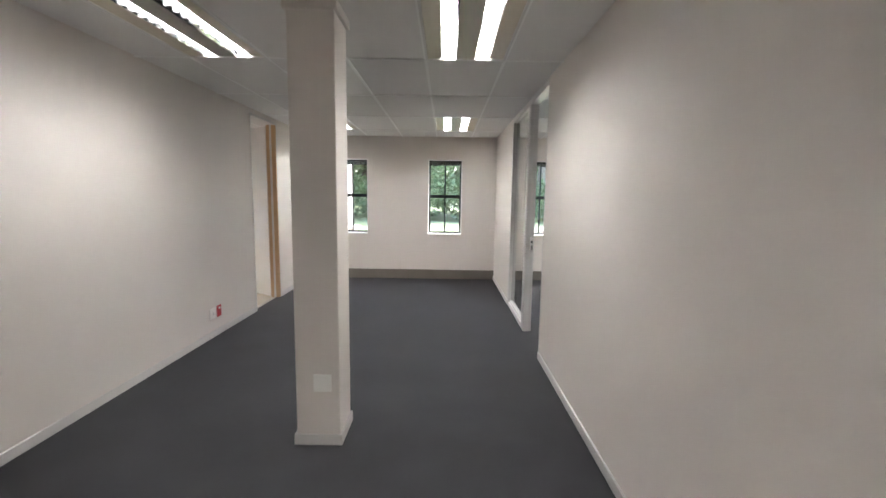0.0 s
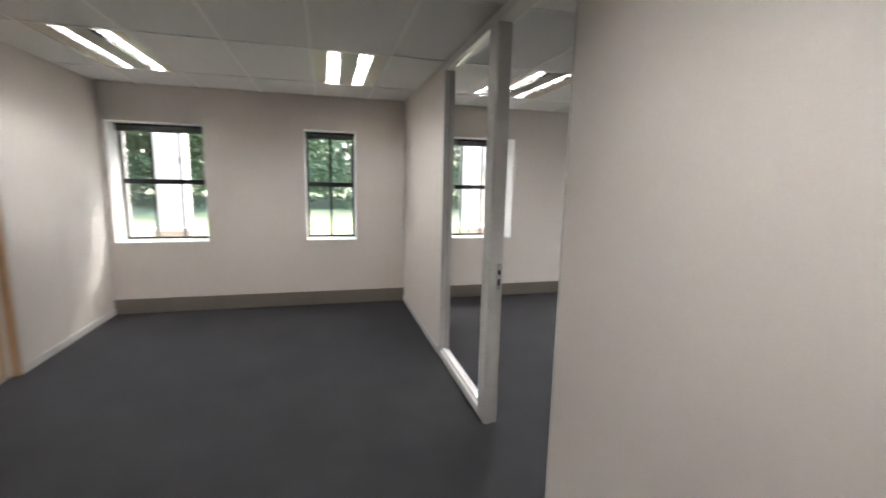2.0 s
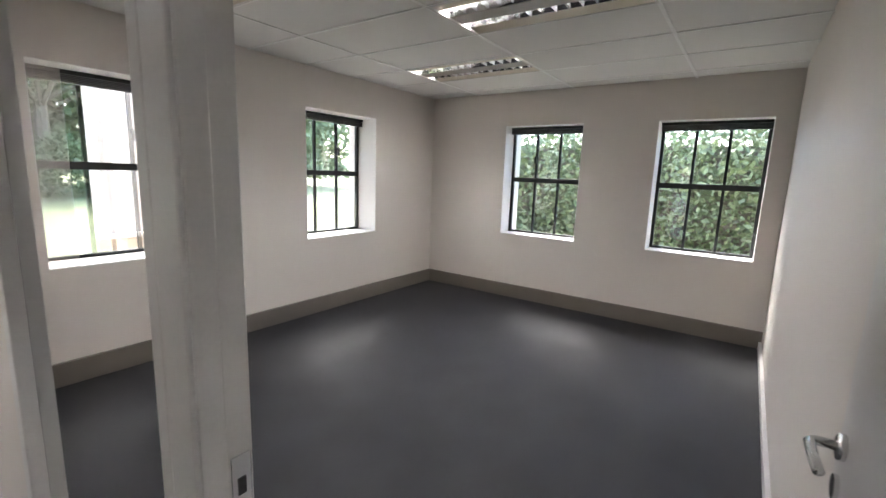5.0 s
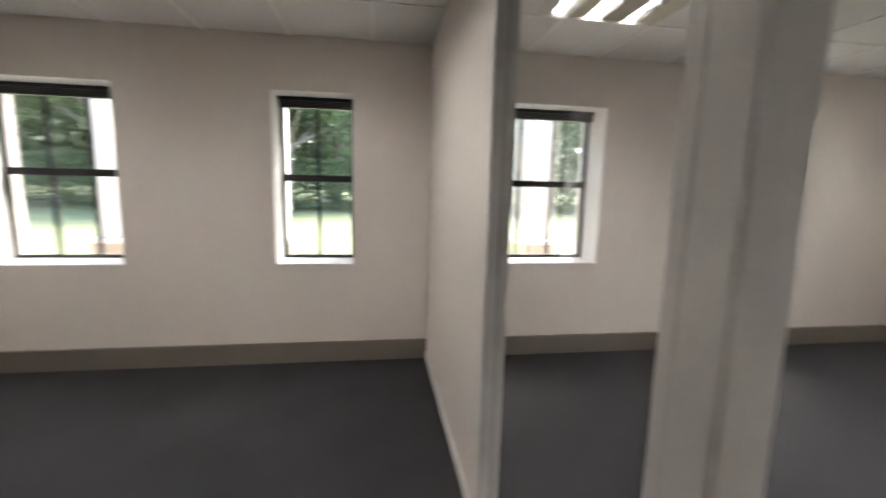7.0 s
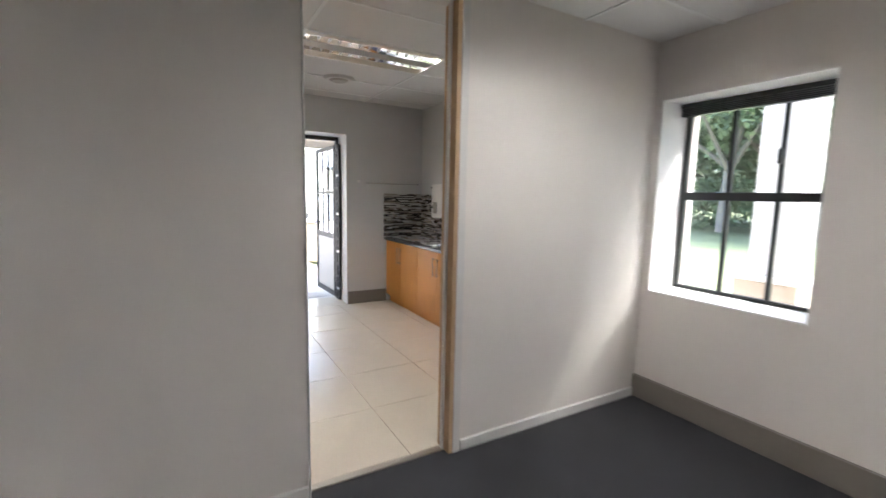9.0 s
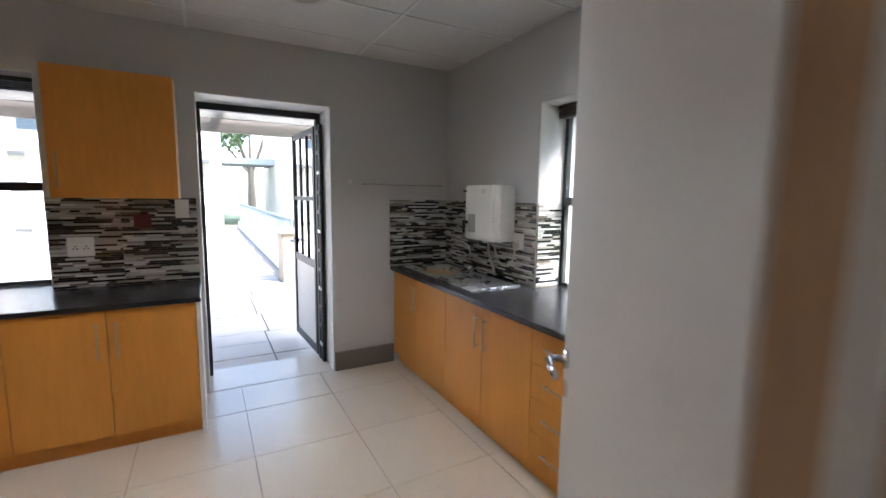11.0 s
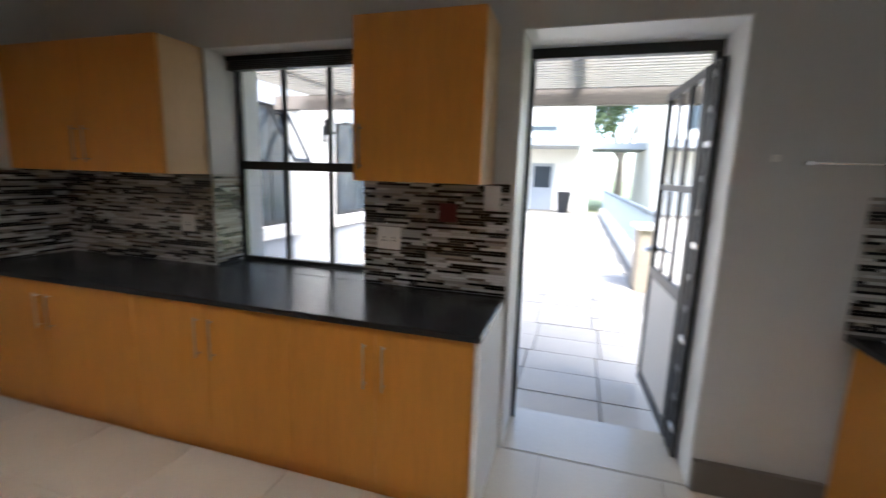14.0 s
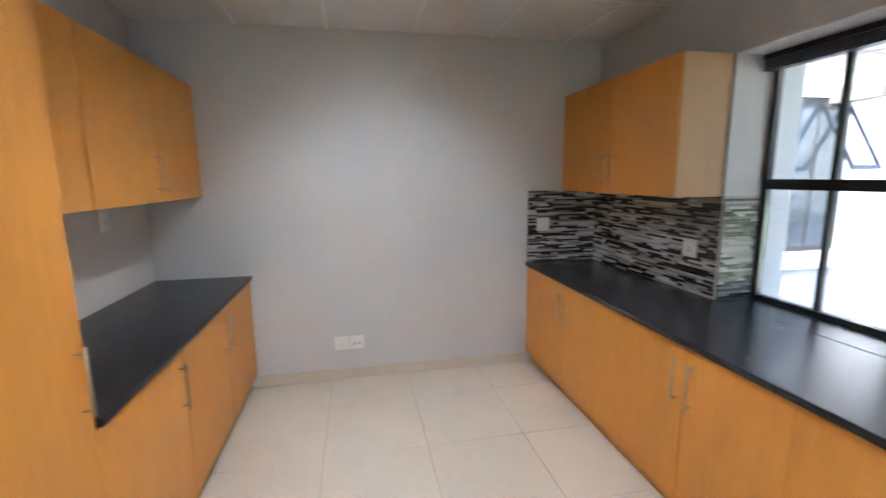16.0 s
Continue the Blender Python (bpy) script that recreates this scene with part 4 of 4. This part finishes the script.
# pergola
t = thing("pergola", (-5.2, -1.5, 2.4), "white slatted pergola roof on a grey timber beam", "pergola")
PE = -6.5
part("beam", boxes((PE - 0.06, PE + 0.06, -5.74, 1.0, 2.30, 2.475), bevel=0.006), TIMBER, t, "weathered grey beam")
part("wall_plate", boxes((KW - NT - 0.07, KW - NT - 0.002, -5.2, 0.4, 2.34, 2.475), bevel=0.004), TIMBER, t)
for y in (-4.6, -3.1, -1.75, -0.3):
    part("rafter", boxes((PE - 0.2, KW - NT - 0.08, y - 0.03, y + 0.03, 2.522, 2.63), bevel=0.004), PAINT_WHITE, t)
k = 0
while PE + 0.05 + k * 0.1 < KW - NT - 0.12:
    x = PE + 0.05 + k * 0.1
    part("slat", boxes((x - 0.02, x + 0.02, -5.2, 1.0, 2.48, 2.52)), SLAT, t)
    k += 1
for y in (0.8,):
    part("post", boxes((PE - 0.06, PE + 0.06, y - 0.06, y + 0.06, GZ - 0.03, 2.30), bevel=0.005), TIMBER, t)

# boundary wall with railing
t = thing("gate_pillar", (-8.3, -0.55, GZ), "squat sandstone-clad pillar with a flat cap", "pillar")
part("shaft", boxes((-8.6, -8.05, -0.82, -0.27, GZ - 0.03, 0.80), bevel=0.012), STONE, t)
part("cap", boxes((-8.65, -8.0, -0.87, -0.22, 0.801, 0.87), bevel=0.01), RENDER_WHITE, t)
part("lantern_base", boxes((-8.36, -8.28, -0.58, -0.50, 0.871, 1.0), bevel=0.004), BLACK, t)
solid("terrace_kerb", boxes((-22.5, -8.61, -0.66, -0.42, GZ - 0.03, 0.18), bevel=0.01), RENDER_WHITE, "low white kerb along the terrace", "kerb")
t = thing("railing", (-15.5, -0.54, 0.18), "blue-grey steel railing on the terrace kerb", "railing")
part("top_rail", boxes((-22.5, -8.61, -0.565, -0.515, 0.98, 1.03)), RAIL_BLUE, t)
part("bottom_rail", boxes((-22.5, -8.61, -0.56, -0.52, 0.24, 0.27)), RAIL_BLUE, t)
for k in range(9):
    x = -8.7 - k * 1.7
    part("post", boxes((x - 0.03, x + 0.03, -0.57, -0.51, 0.18, 1.0)), RAIL_BLUE, t)
me = mesh_of("baluster", boxes((-0.008, 0.008, -0.548, -0.532, 0.27, 0.98)), RAIL_BLUE)
for k in range(105):
    ob = new("baluster", me)
    under(ob, t)
    ob.location.x = -8.75 - k * 0.13

# building across the terrace
t = thing("office_building", (-25, -6, GZ), "white two-storey plastered office building with entrance canopy", "building")
FX = -24.0
part("wall", boxes((FX - 8, FX, -16, -1.2, -0.3, 7.2)), RENDER_WHITE, t)
part("roof", boxes((FX - 8.2, FX + 0.3, -16.2, -1.0, 7.2, 7.5), bevel=0.02), RENDER_GREY, t)
part("canopy", boxes((FX, FX + 2.6, -15, -1.3, 2.9, 3.25), bevel=0.02), RENDER_GREY, t, "pale blue-grey canopy")
for y in (-1.55, -7.5):
    part("canopy_column", boxes((FX + 2.1, FX + 2.5, y - 0.2, y + 0.2, GZ - 0.03, 2.9), bevel=0.01), RENDER_WHITE, t)
for y0, y1 in ((-4.0, -2.9), (-6.1, -4.9)):
    d = part("door", boxes((FX, FX + 0.06, y0, y1, GZ - 0.03, 2.2), bevel=0.01), RENDER_GREY, t, "blue-grey glazed entrance door")
    part("pane", boxes((FX + 0.0605, FX + 0.068, y0 + 0.15, y1 - 0.15, 1.0, 2.05)), DARK_GLASS, d)
for y0, y1, z0, z1 in ((-4.2, -2.8, 3.75, 4.05), (-4.2, -3.0, 5.3, 5.45), (-8.6, -7.2, 3.9, 5.2)):
    w = part("window", boxes((FX, FX + 0.05, y0, y1, z0, z1), bevel=0.01), RENDER_GREY, t)
    part("pane", boxes((FX + 0.0505, FX + 0.058, y0 + 0.08, y1 - 0.08, z0 + 0.05, z1 - 0.05)), DARK_GLASS, w)
t = thing("waste_bin", (-22.9, -2.3, GZ), "black plastic waste bin by the entrance", "bin")
part("body", rod(bmesh.new(), (-22.9, -2.3, GZ - 0.03), (-22.9, -2.3, 0.8), 0.26, 0.33, 16), DARK_PLASTIC, t)
part("lid", rod(bmesh.new(), (-22.9, -2.3, 0.801), (-22.9, -2.3, 0.86), 0.35, 0.3, 16), DARK_PLASTIC, t)
t = thing("white_building", (-26, 5, GZ), "white plastered building wing beyond the railing", "building")
part("wall", boxes((-30, -22, 1.4, 9, -0.3, 7.0)), RENDER_WHITE, t)
part("roof", boxes((-30.2, -21.8, 1.2, 9.2, 7.0, 7.25)), RENDER_GREY, t)
part("bridge", boxes((-28, -25, -1.19, 1.39, 3.0, 3.3)), RENDER_GREY, t)
tree(-34, 1.0, 0, 10, 3.5, 77, LEAFMAT, "dark green tree between the two buildings")

# wing seen through the kitchen side window
t = thing("building_wing", (-8, -5.8, GZ), "cream plastered wing with blue-grey window surrounds", "building")
WY = -5.75
part("wall", boxes((-13, KW - NT - 0.003, WY - 0.3, WY, -0.3, 4.2)), RENDER_WHITE, t)
part("eaves", boxes((-13, KW - NT - 0.003, WY - 0.3, WY + 0.35, 4.2, 4.35)), RENDER_GREY, t)
for x0, x1 in ((-6.75, -5.9), (-9.1, -8.05)):
    w = part("window", boxes((x0, x1, WY, WY + 0.03, 0.75, 2.35), bevel=0.004), BLACK, t)
    part("pane", boxes((x0 + 0.06, (x0 + x1) / 2 - 0.02, WY + 0.0305, WY + 0.036, 0.81, 2.29), ((x0 + x1) / 2 + 0.02, x1 - 0.06, WY + 0.0305, WY + 0.036, 0.81, 2.29)), DARK_GLASS, w)
    part("lintel", boxes((x0 - 0.25, x1 + 0.25, WY, WY + 0.05, 2.36, 2.72), bevel=0.006), RENDER_GREY, t)
    part("sill", boxes((x0 - 0.2, x1 + 0.2, WY, WY + 0.10, 0.56, 0.74), bevel=0.01), RENDER_WHITE, t)
    part("apron", boxes((x0 - 0.05, x1 + 0.05, WY, WY + 0.04, GZ - 0.03, 0.55), bevel=0.004), RENDER_GREY, t)
    sash = bmesh.new()
    s0, s1 = x0 + 0.05, (x0 + x1) / 2
    for a, b, lo, hi in ((s0, s0 + 0.04, -0.75, 0), (s1 - 0.04, s1, -0.75, 0), (s0 + 0.04, s1 - 0.04, -0.04, 0), (s0 + 0.04, s1 - 0.04, -0.75, -0.71)):
        box(sash, a, b, 0, 0.03, lo, hi)
    sash.transform(Matrix.Translation((0, WY + 0.05, 2.28)) @ Matrix.Rotation(radians(28), 4, "X"))
    part("open_sash", sash, BLACK, w, "top-hung sash propped open")
t = thing("wall_lantern", (-7.7, WY + 0.25, 2.1), "black metal carriage lantern on a wall bracket", "wall lantern")
lx, ly, lz = -7.7, WY + 0.28, 2.45
part("bracket", sweep(bmesh.new(), [(lx, WY + 0.001, lz - 0.35), (lx, WY + 0.16, lz - 0.36), (lx, ly, lz - 0.28), (lx, ly, lz - 0.18)], 0.014), BLACK, t, smooth=True)
part("back_plate", boxes((lx - 0.05, lx + 0.05, WY + 0.0005, WY + 0.015, lz - 0.48, lz - 0.22), bevel=0.004), BLACK, t)
part("body", rod(bmesh.new(), (lx, ly, lz - 0.18), (lx, ly, lz + 0.08), 0.07, 0.12, 6), PLASTIC, t, "frosted lantern glass")
part("cap", rod(bmesh.new(), (lx, ly, lz + 0.081), (lx, ly, lz + 0.2), 0.17, 0.02, 6), BLACK, t)
part("finial", rod(bmesh.new(), (lx, ly, lz + 0.2), (lx, ly, lz + 0.27), 0.014, 0.004, 8), BLACK, t)

# ---------- mosaic splashback ----------
def mosaic_rows(a0, a1, z0, z1, rnd):
    """Rows of slim strips: (start, end, bottom, top)."""
    rows = []
    n = int(round((z1 - z0) / 0.0142))
    h = (z1 - z0) / n
    for k in range(n):
        u = a0 - rnd.uniform(0, 0.1)
        while u < a1:
            w = rnd.choice((0.05, 0.075, 0.1, 0.15, 0.2))
            s, e = max(u, a0), min(u + w, a1)
            if e - s > 0.008:
                rows.append((s + 0.0008, e - 0.0008, z0 + k * h + 0.0008, z0 + (k + 1) * h - 0.0008))
            u += w
    return rows


def splash(name, axis, plane, out, panels, seed):
    rnd = random.Random(seed)
    lots = [r for p in panels for r in mosaic_rows(*p, rnd)]
    verts, faces = [], []
    for s, e, b, t in lots:
        d = 0.0065 + rnd.uniform(0, 0.002)
        p0, p1 = plane + out * 0.003, plane + out * d
        i = len(verts)
        for p in (p0, p1):
            for u, z in ((s, b), (e, b), (e, t), (s, t)):
                verts.append((p, u, z) if axis == "x" else (u, p, z))
        faces += [(i + 4, i + 5, i + 6, i + 7), (i, i + 1, i + 5, i + 4), (i + 1, i + 2, i + 6, i + 5), (i + 2, i + 3, i + 7, i + 6), (i + 3, i, i + 4, i + 7)]
    bed = bmesh.new()
    for a0, a1, z0, z1 in panels:
        p0, p1 = plane + out * 0.0005, plane + out * 0.004
        box(bed, p0, p1, a0, a1, z0, z1) if axis == "x" else box(bed, a0, a1, p0, p1, z0, z1)
    base = solid(name, bed, GROUT, "splashback of black, grey and white mosaic strips", "splashback", "structure")
    me = bpy.data.meshes.new("mosaic_strip")
    me.from_pydata(verts, [], faces)
    me.materials.append(MOSAIC)
    ob = new("mosaic_strips", me)
    ob.parent = base
    tagged(ob, kind="stuff")
    return base


SZ0, SZ1 = WT_Z + 0.0005, 1.470
splash("splashback_west", "x", KW, 1, [(KS + 0.004, WIN_W[0], SZ0, SZ1)], 1)
near = splash("splashback_near_door", "x", KW, 1, [(WIN_W[1], -2.50, SZ0, SZ1)], 6)
splash("splashback_sink_side", "x", KW, 1, [(-0.575, -0.004, SZ0, SZ1)], 2)
splash("splashback_south", "y", KS, 1, [(KW + 0.005, -2.93, SZ0, SZ1)], 3)
splash("splashback_north", "y", 0.0, -1, [(KW + 0.005, WIN_K[0], SZ0, SZ1), (WIN_K[1], KE - 0.002, SZ0, SZ1)], 4)
splash("splashback_reveal_north", "x", WIN_K[0] + 0.006, 1, [(0.004, GK - 0.03, KZ[0] + 0.012, SZ1)], 7)
splash("splashback_reveal_west", "y", WIN_W[0] + 0.006, 1, [(WX + 0.03, KW - 0.004, WWZ[0] + 0.012, SZ1)], 5)
# strips of the stretch beside the doorway, piece by piece
rnd = random.Random(9)
strip_mesh = {}
bed = solid("splashback_middle", boxes((KW + 0.0005, KW + 0.004, -2.50, -2.056, SZ0, SZ1)), GROUT, "splashback of black, grey and white mosaic strips", "splashback", "structure")
for s, e, b, tt in mosaic_rows(-2.50, -2.056, SZ0, SZ1, rnd):
    key = round(e - s, 2)
    if key not in strip_mesh:
        strip_mesh[key] = mesh_of("mosaic_strip", boxes((0.003, 0.0075, -0.5, 0.5, -0.0063, 0.0063)), MOSAIC)
    ob = new("mosaic_strip", strip_mesh[key])
    ob.parent = bed
    ob.location, ob.scale = (KW, (s + e) / 2, (b + tt) / 2), (1, e - s, 1)

# ---------- kitchen floor tiles ----------
TX, TY, TS = -1.906, -4.24, 0.606
tile_me = mesh_of("floor_tile", boxes((-TS / 2 + 0.002, TS / 2 - 0.002, -TS / 2 + 0.002, TS / 2 - 0.002, -0.009, 0), bevel=0.001), FLOOR_TILE)
cut_me = {}
for i in range(-4, 5):
    for j in range(-4, 10):
        x0, x1 = max(TX + i * TS, KW), min(TX + (i + 1) * TS, -0.0575)
        y0, y1 = max(TY + j * TS, KS), min(TY + (j + 1) * TS, 0.0)
        lim = y1 > DOOR_S and y0 < DOOR_N
        if x1 - x0 < 0.02 or y1 - y0 < 0.02:
            continue
        if x1 - x0 > TS - 0.001 and y1 - y0 > TS - 0.001:
            me = tile_me
        else:
            key = (round(x1 - x0, 3), round(y1 - y0, 3))
            w, d = key[0] / 2 - 0.002, key[1] / 2 - 0.002
            if key not in cut_me:
                cut_me[key] = mesh_of("floor_tile", boxes((-w, w, -d, d, -0.009, 0)), FLOOR_TILE)
            me = cut_me[key]
        ob = new("floor_tile", me)
        ob.parent = kfloor
        ob.location = ((x0 + x1) / 2, (y0 + y1) / 2, random.uniform(-0.0004, 0.0004))

# ---------- terrace paving ----------
slabs = bpy.data.objects["terrace"]
pw, pl = 0.6, 0.40
slab_me = mesh_of("paving_slab", boxes((-pl / 2 + 0.006, pl / 2 - 0.006, -pw / 2 + 0.006, pw / 2 - 0.006, -0.05, 0), bevel=0.004), PAVER)
far = bmesh.new()
count = 0
for i in range(44):
    for j in range(0, 20):
        x, y = KW - NT - 0.03 - pl * (i + 0.5), -0.86 - pw * (j + (0.5, 0.5, 0.5, 0.42, 0.42)[i % 5])
        if y < -13.5:
            continue
        if i < 22 and j < 13:
            ob = new("paving_slab", slab_me)
            ob.parent = slabs
            ob.location, ob.rotation_euler = (x, y, GZ + random.uniform(-0.003, 0.003)), (random.uniform(-0.004, 0.004), random.uniform(-0.004, 0.004), 0)
        else:
            box(far, x - pl / 2 + 0.006, x + pl / 2 - 0.006, y - pw / 2 + 0.006, y + pw / 2 - 0.006, GZ - 0.05, GZ)
ob = new("paving_slabs", mesh_of("paving_slabs", far, PAVER))
ob.parent = slabs
tagged(ob, kind="stuff")
